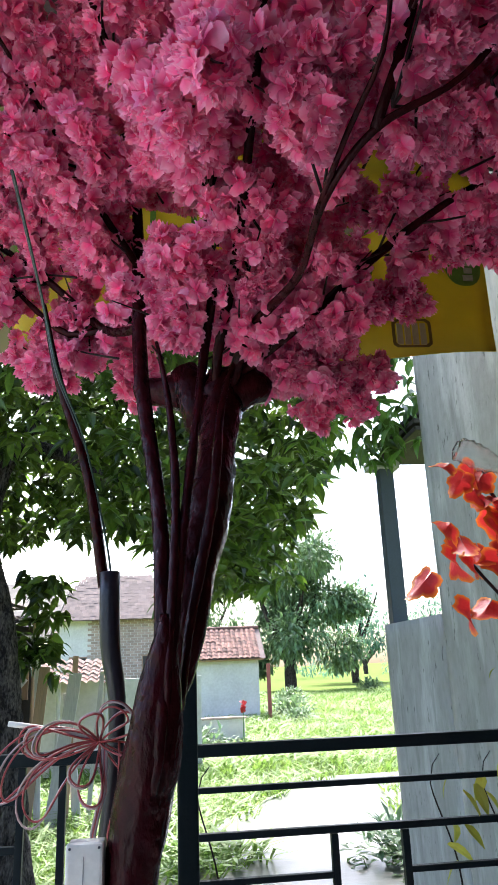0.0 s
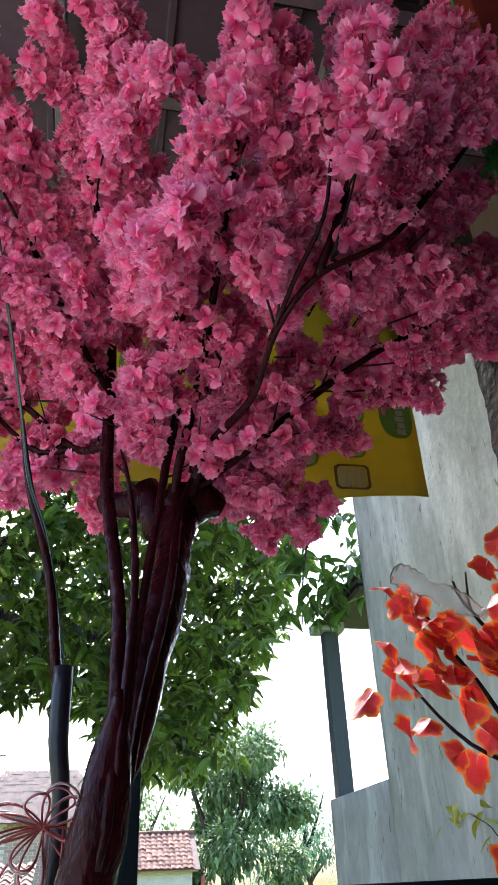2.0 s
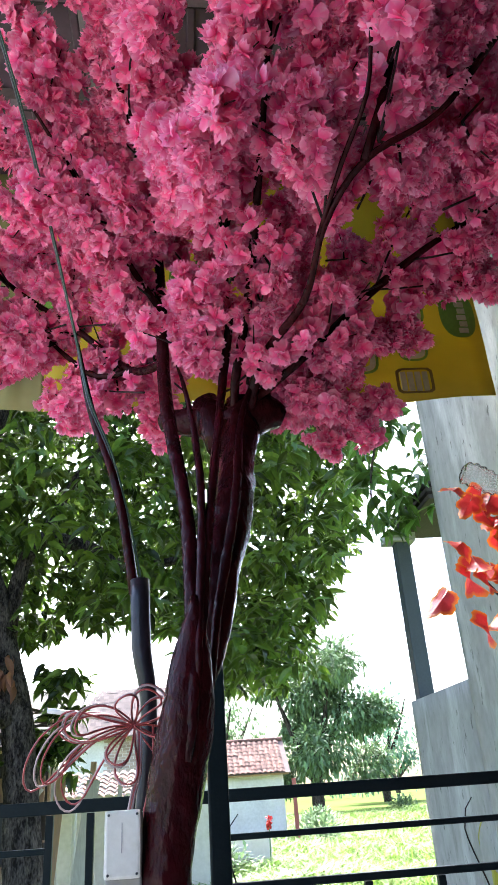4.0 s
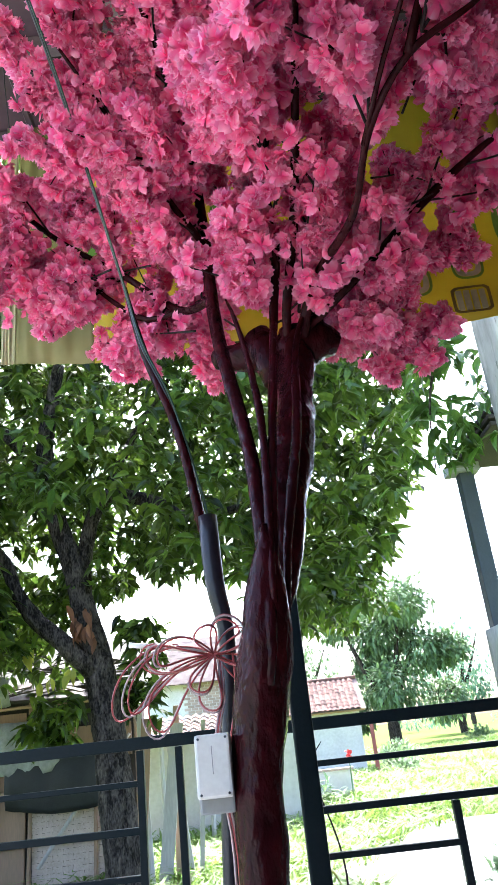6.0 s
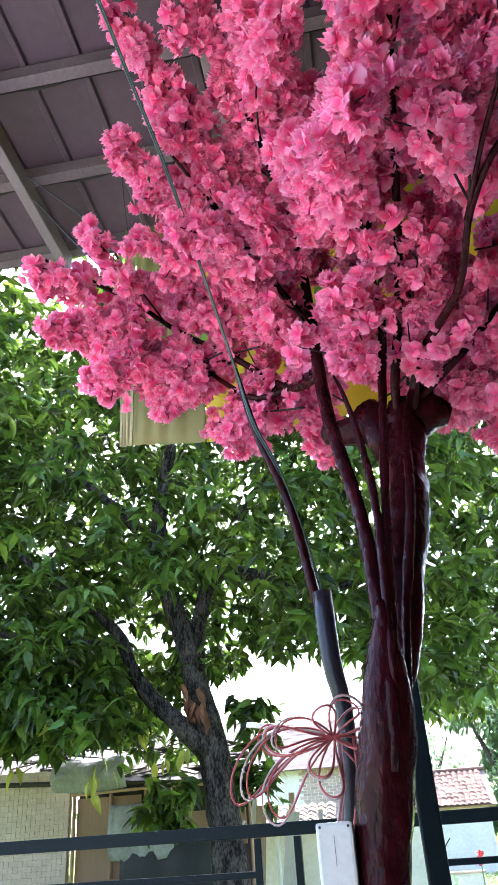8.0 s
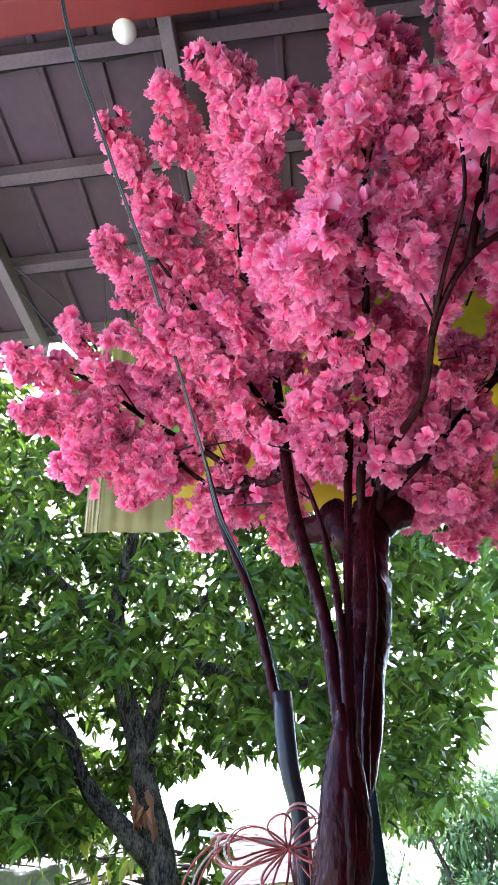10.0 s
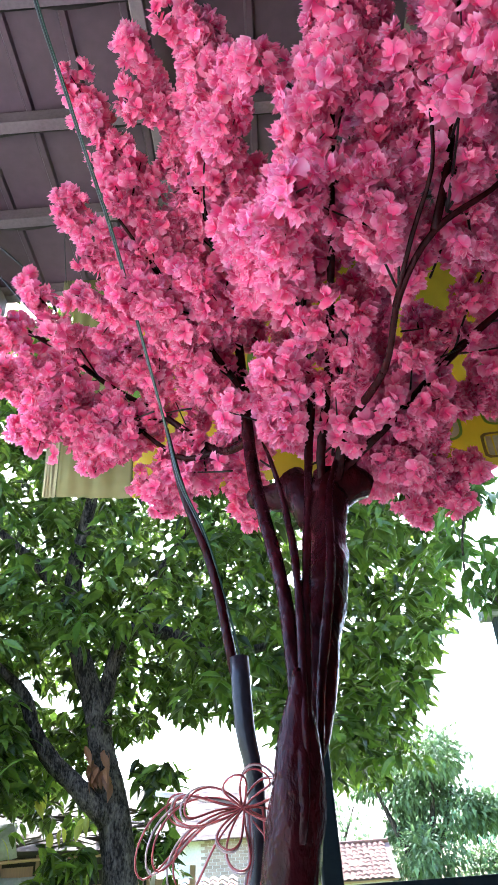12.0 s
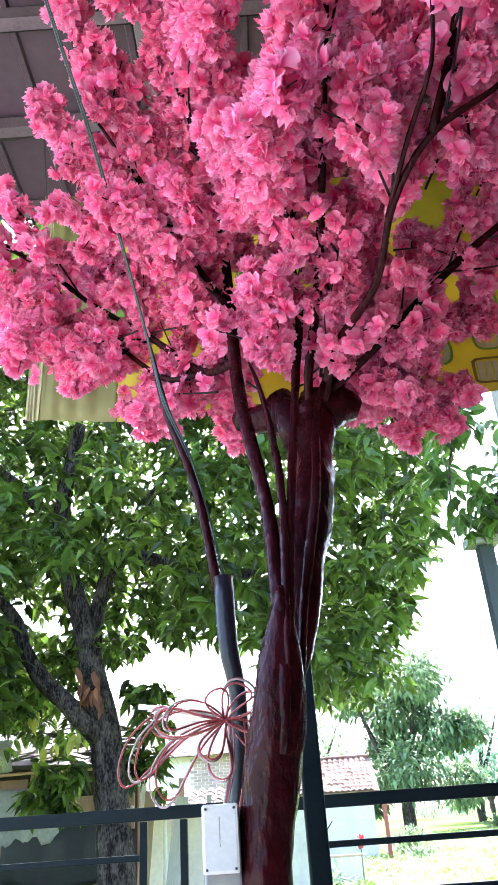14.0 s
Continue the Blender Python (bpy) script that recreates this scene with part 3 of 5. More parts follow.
for hub, tip, k in (
    (HM, (0.33, 0.98, 2.68), 5), (HM, (0.44, 0.98, 3.05), 6), (HM, (0.30, 1.05, 2.42), 4), ((0.44, 1.2, 2.75), (0.48, 0.91, 2.95), 4), (HR, (0.54, 0.98, 2.83), 5), (HD, (0.71, 0.86, 2.72), 5), (HD, (0.78, 0.91, 3.14), 6),
    (HD, (0.98, 0.98, 2.82), 5), (HD, (0.86, 1.10, 2.72), 4), ((0.9, 1.1, 2.55), (1.17, 1.06, 3.36), 6), ((0.9, 1.1, 2.55), (1.08, 1.12, 3.10), 5), ((0.9, 1.2, 2.5), (1.30, 1.38, 3.06), 6), ((0.95, 1.5, 2.5), (1.50, 1.60, 2.88), 6),
    ((0.9, 1.72, 2.5), (1.48, 1.67, 2.72), 5), ((0.8, 1.76, 2.42), (1.30, 1.94, 2.66), 5), ((0.6, 1.85, 2.26), (1.02, 2.06, 2.46), 1), (HH, (0.84, 2.26, 2.22), 5), (HH, (0.64, 2.2, 2.21), 4), (HH, (0.75, 1.85, 2.32), 5)):
    bough(hub, tip, k)
# inner sprays that fill the crown between the leaders
for hub, tip, k in (
    ((0.13, 1.95, 2.4), (0.22, 1.66, 2.36), 2), ((0.3, 1.86, 2.2), (0.235, 1.72, 2.20), 2), (HM, (0.22, 1.40, 2.62), 4), (HM, (0.12, 1.50, 2.72), 4), (HL, (0.06, 1.60, 2.60), 4), (HL, (-0.10, 1.62, 2.62), 4), (HH, (0.52, 1.62, 2.52), 4),
    (HH, (0.60, 1.70, 2.62), 5), (HR, (0.70, 1.45, 2.66), 5), (HD, (0.92, 1.35, 2.55), 5), (HR, (0.42, 1.08, 2.46), 4), (HM, (0.42, 1.35, 2.78), 5), (HL, (0.20, 1.45, 3.00), 5), ((0.8, 1.76, 2.42), (1.10, 1.55, 2.86), 5),
    ((0.7, 1.5, 2.5), (0.92, 1.45, 3.0), 6), ((0.5, 1.5, 2.6), (0.62, 1.35, 3.1), 6), ((0.1, 1.8, 2.8), (0.16, 1.6, 3.2), 5), ((-0.1, 1.9, 2.65), (-0.14, 1.75, 3.05), 5), ((0.9, 1.6, 2.6), (1.2, 1.5, 3.05), 5)):
    bough(hub, tip, k, reach=0.18)
for hub, tip in (
    (HLB, (-0.25, 2.08, 2.73)), (HLB, (-0.37, 2.17, 2.56)), ((0.0, 2.12, 2.38), (-0.10, 2.2, 2.47)), ((0.05, 2.1, 2.4), (-0.17, 2.28, 2.32)), ((0.13, 1.97, 2.4), (-0.06, 1.94, 2.64)), ((0.13, 1.97, 2.5), (0.07, 1.95, 2.68)),
    ((0.32, 1.84, 2.2), (0.24, 1.74, 2.26)), (HM, (0.24, 1.66, 2.64)), ((0.33, 1.7, 2.35), (0.37, 1.6, 2.40)), (HH, (0.47, 1.55, 2.44)), (HH, (0.59, 1.86, 2.30)), ((0.58, 1.85, 2.24), (0.76, 1.96, 2.28)), ((0.58, 1.85, 2.24), (0.77, 1.70, 2.40)),
    (HH, (0.74, 2.05, 2.16)), (HH, (0.58, 2.05, 2.20)), (HB2, (-0.58, 2.08, 2.66)), (HB2, (-0.66, 2.1, 2.55)), ((-0.1, 1.75, 2.8), (-0.34, 1.8, 2.80)), (HB2, (-0.60, 1.84, 2.93)), ((0.14, 1.97, 2.3), (0.05, 2.2, 2.42)), ((0.36, 1.92, 2.18), (0.50, 1.72, 2.28)), ((0.9, 1.2, 2.5), (1.05, 1.3, 2.45))):
    bough(hub, tip, 3, reach=0.15)
# the back of the crown, behind the bare branches
for x in np.linspace(-0.52, 1.25, 9):
    for z in (2.45, 2.72, 3.0):
        if z < 2.5 and (x < -0.2 or x > 0.8) or z < 2.8 and x > 0.9:
            continue
        bough((0.6 * x + 0.12, 2.05, z - 0.22), (x + rng.normal(0, 0.05), 2.36 + rng.normal(0, 0.06), z + rng.normal(0, 0.05)), 2, start=0.3, reach=0.16)
for pts in twigs:
    tube("twig", pts, TWIG, tree, sides=5, step=0.08)
# blossoms are arranged clear of the bare branches on the side of the seats
B = np.array(bare)
to_seat = np.array((0.17, 0.0, 1.0)) - B[:, :3]
reach_seat = np.linalg.norm(to_seat, axis=1)
to_seat /= reach_seat[:, None]
def covers(p):
    q = p - B[:, :3]
    along = (q * to_seat).sum(1)
    off = np.sqrt(np.maximum((q * q).sum(1) - along ** 2, 0))
    return bool(((along > -0.03) & (along < 0.55) & (off < B[:, 3] + 0.02)).any())
blooms = [b for b in blooms if not (covers(b[2]) and rng.random() < 0.8)]
order = sorted(range(len(blooms)), key=lambda i: blooms[i][2][1])
near = set(order[0:len(order):max(1, len(order) // 300)][:300])
meshes = []
for k in range(8):
    me = bpy.data.meshes.new("blossom")
    me.from_pydata(BV[k].tolist(), [], BF[k])
    me.attributes.new("rim", "FLOAT", "POINT").data.foreach_set("value", BR[k])
    me.materials.append(PETAL)
    me.shade_smooth()
    meshes.append(me)
for i in near:
    k, m, p = blooms[i]
    o = new("blossom", meshes[k])
    o.parent = tree
    o.matrix_local = Matrix.Translation(p) @ Matrix(m.tolist()).to_4x4()
joined("blossoms", BV, BF, [b for i, b in enumerate(blooms) if i not in near], PETAL, tree, "dense pink silk blossoms", rim=BR, smooth=True)

# ---- banner ----
def banner():
    b = thing("banner", "yellow vinyl banner hung behind the tree, printed with shapes", "banner", at=(0.4, 2.73, 2.58))
    def sheet(name, x0, x1, z0, z1, y, material, label=""):
        nx, nz = 24, 10
        V = [(x0 + (x1 - x0) * i / nx, y + 0.02 * math.sin((x0 + (x1 - x0) * i / nx) * 5) + 0.012 * noise.noise((i * 0.4, k * 0.5, x0)), z0 + (z1 - z0) * k / nz - 0.045 * math.sin(math.pi * (x0 + (x1 - x0) * i / nx + 1.2) / 1.21) ** 2 * (1 - k / nz)) for k in range(nz + 1) for i in range(nx + 1)]
        F = [(k * (nx + 1) + i, k * (nx + 1) + i + 1, (k + 1) * (nx + 1) + i + 1, (k + 1) * (nx + 1) + i) for k in range(nz) for i in range(nx)]
        o = obj(name, V, F, material, b, label, smooth=True)
        s = o.modifiers.new("thickness", "SOLIDIFY")
        s.thickness = 0.003
        return o
    sheet("sheet", -0.80, 1.22, 0, 1.34, 0, BANNER)
    sheet("sheet", -1.14, -0.802, 0, 1.34, 0, BANNER_PALE, "faded pale green end of the banner")
    sheet("hem", -1.20, -1.142, 0, 1.34, 0, BAN_PALE, "pale hem")
    def ring(name, cx, cz, rx, rz, w, material, square=3.0):
        V, F, n = [], [], 28
        for i in range(n):
            a = 2 * math.pi * i / n
            c, s = math.cos(a), math.sin(a)
            q = (abs(c) ** square + abs(s) ** square) ** (-1 / square)
            for f in (1.0, 1.0 - w):
                x = cx + rx * q * c * f
                V.append((x, -0.014 + 0.02 * math.sin(x * 5), cz + rz * q * s * f))
            j = (i + 1) % n
            F.append((2 * i, 2 * i + 1, 2 * j + 1, 2 * j))
        obj(name, V, F, material, b)
    ring("printed_oval", 1.11, 0.435, 0.088, 0.135, 0.99, BAN_GREEN, 2.6)
    for k in range(6):
        block("printed_bar", (1.105 + 0.008 * (k % 2), -0.03, 0.325 + 0.037 * k), (1.15, -0.024, 0.352 + 0.037 * k), BAN_PALE, b, bevel=0)
    for cx, cz, rx, rz in ((0.87, 0.45, 0.075, 0.09), (0.88, 0.67, 0.075, 0.09), (0.86, 0.24, 0.07, 0.07), (0.62, 0.19, 0.075, 0.075), (0.63, 0.40, 0.075, 0.085), (0.64, 0.62, 0.075, 0.085)):
        ring("printed_ring", cx, cz, rx, rz, 0.16, BAN_GREEN, 3)
        ring("printed_ring", cx, cz, rx * 0.82, rz * 0.82, 0.4, BAN_PALE, 3)
    ring("printed_ring", 0.845, 0.068, 0.085, 0.066, 0.16, BAN_BROWN, 8)
    for k in range(4):
        block("printed_bar", (0.782 + k * 0.034, -0.028, 0.02), (0.806 + k * 0.034, -0.02, 0.116), BAN_PALE, b, bevel=0)
    for cx, cz in ((0.1, 0.5), (-0.15, 0.55)):
        ring("printed_ring", cx, cz, 0.10, 0.2, 0.25, BAN_GREEN, 4)
    ring("printed_oval", -0.75, 0.52, 0.07, 0.17, 0.99, BAN_GREEN, 1.6)
    ring("printed_oval", -0.37, 0.48, 0.06, 0.06, 0.99, BAN_PALE, 2)
    for x in (-1.19, 1.21):
        tube("cord", [(x, 0, 1.32, 0.003), (x, -0.08, 1.5, 0.003), (x, -0.13, RZ - 2.58 - 0.02, 0.003)], WIRE_DARK, b, sides=5)
banner()

# ---- junction box, conduit and cables ----
jb = thing("junction_box", "white plastic junction box fixed beside the trunk", "junction box", at=(0.053, 1.66, 0.87))
block("cover", (-0.036, -0.03, 0.03), (0.036, -0.006, 0.15), PLASTIC, jb, bevel=0.006)
block("body", (-0.035, -0.005, 0.0), (0.037, 0.045, 0.146), GREY_PLASTIC, jb, "grey box body", bevel=0.005)
for x, z in ((-0.028, 0.038), (0.028, 0.038), (-0.028, 0.142), (0.028, 0.142)):
    bm = bmesh.new()
    bmesh.ops.create_cone(bm, cap_ends=True, segments=8, radius1=0.0028, radius2=0.002, depth=0.003, matrix=Matrix.Translation((x, -0.0315, z)) @ Matrix.Rotation(radians(90), 4, "X"))
    part("screw", bm, WIRE_DARK, jb)
block("scratch", (-0.002, -0.0308, 0.075), (-0.0005, -0.0302, 0.128), GREY_PLASTIC, jb, bevel=0)
cd = thing("conduit", "grey plastic conduit pipe tied behind the trunk", "pipe", at=(0.05, 1.97, 0))
tube("pipe", [(0.0, 0, 0, 0.02), (0.0, 0, 0.7, 0.02), (0.04, 0.0, 1.2, 0.021), (0.02, 0.0, 1.40, 0.026), (0.015, 0.01, 1.585, 0.027)], PIPE, cd, sides=14)
def cable(pts, r, material, name="cable"):
    return tube(name, [(*p, r) for p in pts], material, None, sides=6, step=0.02)
c1 = cable([(0.05, 1.98, 1.5), (0.045, 1.99, 1.66), (-0.02, 1.97, 1.95), (-0.09, 1.95, 2.14), (-0.14, 1.89, 2.38), (-0.25, 1.6, 2.85), (-0.35, 1.33, 3.19), (-0.46, 1.05, 3.6), (-0.5, 0.9, 4.2)], 0.0045, WIRE_DARK)
tagged(c1, "thin dark cable rising from the conduit to the roof", "cable")
c2 = cable([(0.075, 1.98, 1.5), (0.055, 1.985, 1.66), (-0.012, 1.965, 1.95), (-0.085, 1.94, 2.14), (-0.138, 1.88, 2.38), (-0.245, 1.59, 2.85), (-0.345, 1.32, 3.19), (-0.452, 1.04, 3.6), (-0.49, 0.89, 4.2)], 0.003, WIRE_GREEN)
tagged(c2, "thin green cable rising to the roof", "cable")
c3 = tube("dark_branch", [(0.05, 1.99, 1.55, 0.016), (-0.0, 1.98, 1.85, 0.014), (-0.085, 1.965, 2.12, 0.012), (-0.13, 1.93, 2.34, 0.006)], BARK, None, sides=8)
tagged(c3, "dark bare rod rising out of the conduit", "rod")
bundle = thing("cable_bundle", "loose coil of red and pale cables hung on the trunk", "cables", at=(0.065, 1.77, 1.19))
def loop(ang, length, width, n, curl=0.0, droop=0.0):
    """Some cables side by side that leave the knot, turn round in a wide bow and come back."""
    depth, ph = rng.uniform(-0.06, 0.02), rng.uniform(0, 6.28)
    for k in range(n):
        pts, grow = [], 1 + 0.06 * k + rng.normal(0, 0.02)
        for i in range(15):
            t = 2 * math.pi * i / 14
            f = 0.5 - 0.5 * math.cos(t)
            u, v = length * grow * f ** 0.85, width * grow * math.sin(t) * (0.3 + 0.9 * f)
            a = radians(ang + curl * f)
            x, z = u * math.cos(a) - v * math.sin(a), u * math.sin(a) + v * math.cos(a)
            pts.append((x, depth * f + 0.004 * k + 0.006 * math.sin(2 * t + ph), z - droop * f * f, 0.0024))
        tube("cable", pts, WIRE_PALE if k % 3 == 1 else WIRE_RED, bundle, sides=6, step=0.012)
for ang, length, width, n, curl, droop in ((168, 0.21, 0.05, 3, 25, 0.05), (188, 0.16, 0.035, 3, -20, 0.02), (200, 0.21, 0.045, 2, 25, 0.0), (150, 0.13, 0.035, 2, 30, 0.0), (75, 0.085, 0.035, 3, -25, 0.0), (40, 0.10, 0.045, 2, -30, 0.0), (-20, 0.11, 0.03, 3, 25, 0.0), (-40, 0.12, 0.02, 2, 0, 0.0), (250, 0.12, 0.03, 2, 15, 0.0), (110, 0.06, 0.03, 2, 0, 0.0), (240, 0.09, 0.03, 2, 0, 0.0)):
    loop(ang, length, width, n, curl, droop)
tube("stick", [(-0.20, 0.02, 0.045, 0.006), (-0.13, 0.02, 0.033, 0.006), (-0.02, 0.01, 0.012, 0.006)], PLASTIC, bundle, "thin white plastic tube", sides=8)
for i in range(5):
    x = rng.normal(0, 0.012)
    tube("cable", [(0.02 + x, 0, 0.0, 0.003), (0.02 + x, 0.0, -0.1, 0.003), (0.0 + x, -0.01, -0.18, 0.003), (0.01 + x, 0.0, -0.3, 0.003), (0.03 + x * 2, 0.02, -0.5, 0.003), (x * 3, 0.03, -1.155, 0.003)], WIRE_RED if i % 2 else WIRE_PALE, bundle, sides=6)

# ---- bulb ----
lamp = thing("ceiling_bulb", "unlit white globe bulb in a holder under a purlin", "light bulb", at=(-0.35, 1.33, 4.15))
bm = bmesh.new()
bmesh.ops.create_uvsphere(bm, u_segments=20, v_segments=14, radius=0.05, matrix=Matrix.Translation((0, 0, -0.06)))
for v in bm.verts:
    if v.co.z > -0.03:
        v.co.x *= 0.75
        v.co.y *= 0.75
part("globe", bm, BULB, lamp, smooth=True)
bm = bmesh.new()
bmesh.ops.create_cone(bm, cap_ends=True, segments=16, radius1=0.026, radius2=0.032, depth=0.12, matrix=Matrix.Translation((0, 0, 0.03)))
part("holder", bm, RED, lamp, "red lamp holder")
tube("flex", [(0, 0, 0.09, 0.003), (0.01, 0.03, 0.12, 0.003), (0.0, 0.11, 0.15, 0.003)], WIRE_DARK, lamp, sides=5)

# ---- orange plant ----
plant = thing("orange_plant", "artificial plant with orange-red lobed leaves on dark stems", "plant", at=(1.72, 2.4, 0))
PO = Vector((1.72, 2.4, 0))
def ostem(pts):
    tube("stem", [(*(Vector(p[:3]) - PO), p[3]) for p in pts], TWIG, plant, sides=7, step=0.05, knobbly=0.1)
ostem([(1.74, 2.42, 0, 0.017), (1.76, 2.41, 0.7, 0.017), (1.74, 2.38, 1.15, 0.016), (1.72, 2.36, 1.33, 0.014), (1.68, 2.36, 1.43, 0.012), (1.66, 2.36, 1.56, 0.011), (1.66, 2.36, 1.71, 0.011), (1.62, 2.36, 1.75, 0.009), (1.55, 2.36, 1.85, 0.008), (1.48, 2.36, 1.95, 0.006), (1.46, 2.36, 2.02, 0.005)])
ostem([(1.70, 2.36, 1.34, 0.011), (1.64, 2.36, 1.41, 0.011), (1.54, 2.36, 1.54, 0.01), (1.48, 2.36, 1.65, 0.008), (1.39, 2.36, 1.77, 0.008), (1.30, 2.36, 1.93, 0.006)])
ostem([(1.72, 2.41, 0.8, 0.012), (1.63, 2.36, 1.06, 0.01), (1.57, 2.36, 1.18, 0.009), (1.53, 2.36, 1.29, 0.008), (1.51, 2.36, 1.39, 0.008), (1.50, 2.36, 1.53, 0.006)])
ostem([(1.51, 2.36, 1.39, 0.008), (1.41, 2.36, 1.44, 0.007), (1.31, 2.36, 1.53, 0.006), (1.23, 2.36, 1.63, 0.005)])
ostem([(1.50, 2.36, 1.55, 0.005), (1.44, 2.36, 1.57, 0.004)])
ostem([(1.51, 2.36, 1.91, 0.006), (1.512, 2.36, 1.98, 0.005), (1.52, 2.36, 2.06, 0.004)])
def lobed(scale, seed):
    """A leaf of pointed lobes with a toothed rim, folded along its rib and curling at the tip."""
    r = random.Random(seed)
    n, rings = 40, (0.0, 0.45, 0.8, 1.0)
    V, F, R = [], [], []
    twist, cup, drop = r.uniform(-0.9, 0.9), r.uniform(0.3, 0.75), r.uniform(0.2, 0.7)
    for f in rings:
        for i in range(n):
            a = -3.08 + 6.16 * i / (n - 1)
            lobe = max(math.exp(-(a / 0.8) ** 2), 0.72 * math.exp(-((abs(a) - 1.15) / 0.62) ** 2), 0.5 * math.exp(-((abs(a) - 2.1) / 0.7) ** 2))
            q = (0.42 + 0.58 * lobe) * (1 + (0.035 if i % 2 else -0.02) * (f == 1.0)) * f
            x, y = math.sin(a) * q * 0.52, 0.36 + math.cos(a) * q * 0.64
            z = cup * abs(x) - drop * y * y - 0.03 * abs(math.sin(a * 2.4)) * f + 0.05 * math.sin(8 * x + seed) * f + twist * x * y
            V.append((x * 1.12 * scale, y * scale, z * scale))
            R.append(f)
    for k in range(len(rings) - 1):
        for i in range(n - 1):
            F.append((k * n + i, k * n + i + 1, (k + 1) * n + i + 1, (k + 1) * n + i))
    me = bpy.data.meshes.new("leaf")
    me.from_pydata(V, [], F)
    me.attributes.new("rim", "FLOAT", "POINT").data.foreach_set("value", R)
    me.materials.append(ORANGE)
    me.shade_smooth()
    return me
LOBED = [lobed(c, k) for k, c in enumerate((0.14, 0.125, 0.115, 0.13, 0.105, 0.135))]
r2 = random.Random(3)
def oleaf(p, sway):
    o = new("leaf", LOBED[r2.randrange(6)])
    o.parent = plant
    o.matrix_local = Matrix.Translation(Vector((p[0] + 0.02, 2.33 + r2.uniform(-0.04, 0.03), p[1] + 0.02)) - PO) @ Euler((radians(r2.uniform(-140, -60)), radians(sway + r2.uniform(-30, 30)), radians(r2.uniform(-55, 55)))).to_matrix().to_4x4()
for x, z, sway in ((1.58, 2.15, -110), (1.58, 2.08, 30), (1.16, 1.95, 25), (1.25, 1.97, 0), (1.27, 1.84, 10), (1.22, 1.88, -10), (1.31, 1.77, 0), (1.34, 1.83, 30), (1.43, 1.85, 0), (1.49, 1.81, -20), (1.13, 1.75, 10), (1.15, 1.66, 60), (1.07, 1.60, 35), (1.23, 1.69, 20), (1.30, 1.70, -10), (1.37, 1.67, 5), (1.46, 1.71, 30), (1.50, 1.75, -40), (1.55, 1.68, 10), (1.71, 1.70, -60), (1.61, 1.94, -80), (1.63, 1.89, -60), (1.62, 1.83, -30), (1.53, 1.88, -90), (1.40, 1.59, 0), (1.36, 1.56, 30), (1.24, 1.50, 0), (1.17, 1.50, 35), (1.35, 1.40, 70), (1.42, 1.48, -20), (1.41, 1.40, 40), (1.51, 1.35, 10), (1.57, 1.34, -40), (1.61, 1.38, 20), (1.60, 1.51, -50), (1.53, 1.52, -10), (1.76, 1.41, -60), (1.70, 1.42, -20), (1.61, 1.18, -10), (1.69, 1.13, -20), (1.47, 1.10, 40), (1.54, 1.08, 0), (1.59, 1.12, -40), (1.65, 1.05, -30), (1.50, 1.04, 10)):
    oleaf((x, z), sway)
    if z > 1.6:
        oleaf((x + 0.04, z - 0.03), sway * 0.5)
# clear bottle lying in the leaves
bt = thing("plastic_bottle", "crumpled clear plastic bottle lying in the orange leaves", "bottle", at=(1.34, 2.27, 1.94))
way = Vector((0.33, 0.0, -0.15)).normalized()
prof = [(-0.15 + 0.31 * k / 40, 0.024 if k == 0 else 0.03 - 0.009 * math.exp(-((k - 17) / 2.5) ** 2) - 0.017 * max(0, (k - 31) / 9) ** 0.6) for k in range(41)]
V, F = [], []
M = turn_to(way)
for i, (s, r) in enumerate(prof):
    for k in range(14):
        a = 2 * math.pi * k / 14
        q = r * (1 + 0.10 * math.sin(s * 260) + 0.25 * noise.noise((s * 24, math.cos(a) * 2, math.sin(a) * 2)))
        V.append(M @ np.array((1.35 * q * math.cos(a), 1.35 * q * math.sin(a), 1.15 * s)))
    if i:
        F += [((i - 1) * 14 + k, (i - 1) * 14 + (k + 1) % 14, i * 14 + (k + 1) % 14, i * 14 + k) for k in range(14)]
o = obj("shell", V, F, BOTTLE, bt, smooth=True)
s = o.modifiers.new("thickness", "SOLIDIFY")
s.thickness = 0.0012
bm = bmesh.new()
bmesh.ops.create_cone(bm, cap_ends=True, segments=14, radius1=0.019, radius2=0.019, depth=0.018, matrix=Matrix.Translation(way * 0.185) @ Matrix(M.tolist()).to_4x4())
part("cap", bm, PLASTIC, bt, "white screw cap")

# ---- fern garland on the red post ----
garland = thing("fern_garland", "hanging garland of green plastic fern fronds", "garland")
def frond_shape(n, seed):
    """A fern frond: broad blunt leaflets on both sides of an arching midrib."""
    r = np.random.default_rng(seed)
    V, F = [], []
    for i in range(n):
        t = i / n
        y, z = 0.26 * t, -0.14 * t * t
        w = 0.052 * (1 - t) ** 0.5 * min(1, 0.55 + 2 * t) + 0.006
        for s in (-1, 1):
            b = len(V)
            k = r.uniform(-0.006, 0.006)
            V += [(0, y - 0.004, z), (0, y + 0.006, z), (s * w * 0.6, y + 0.013, z + 0.004 + k), (s * w, y + 0.012, z - 0.008 + k), (s * w * 0.6, y - 0.001, z + 0.001 + k)]
            F += [(b, b + 1, b + 2, b + 4), (b + 4, b + 2, b + 3)]
    return np.array(V), F
FV, FF = zip(*[frond_shape(18, s) for s in range(3)])
fr = []
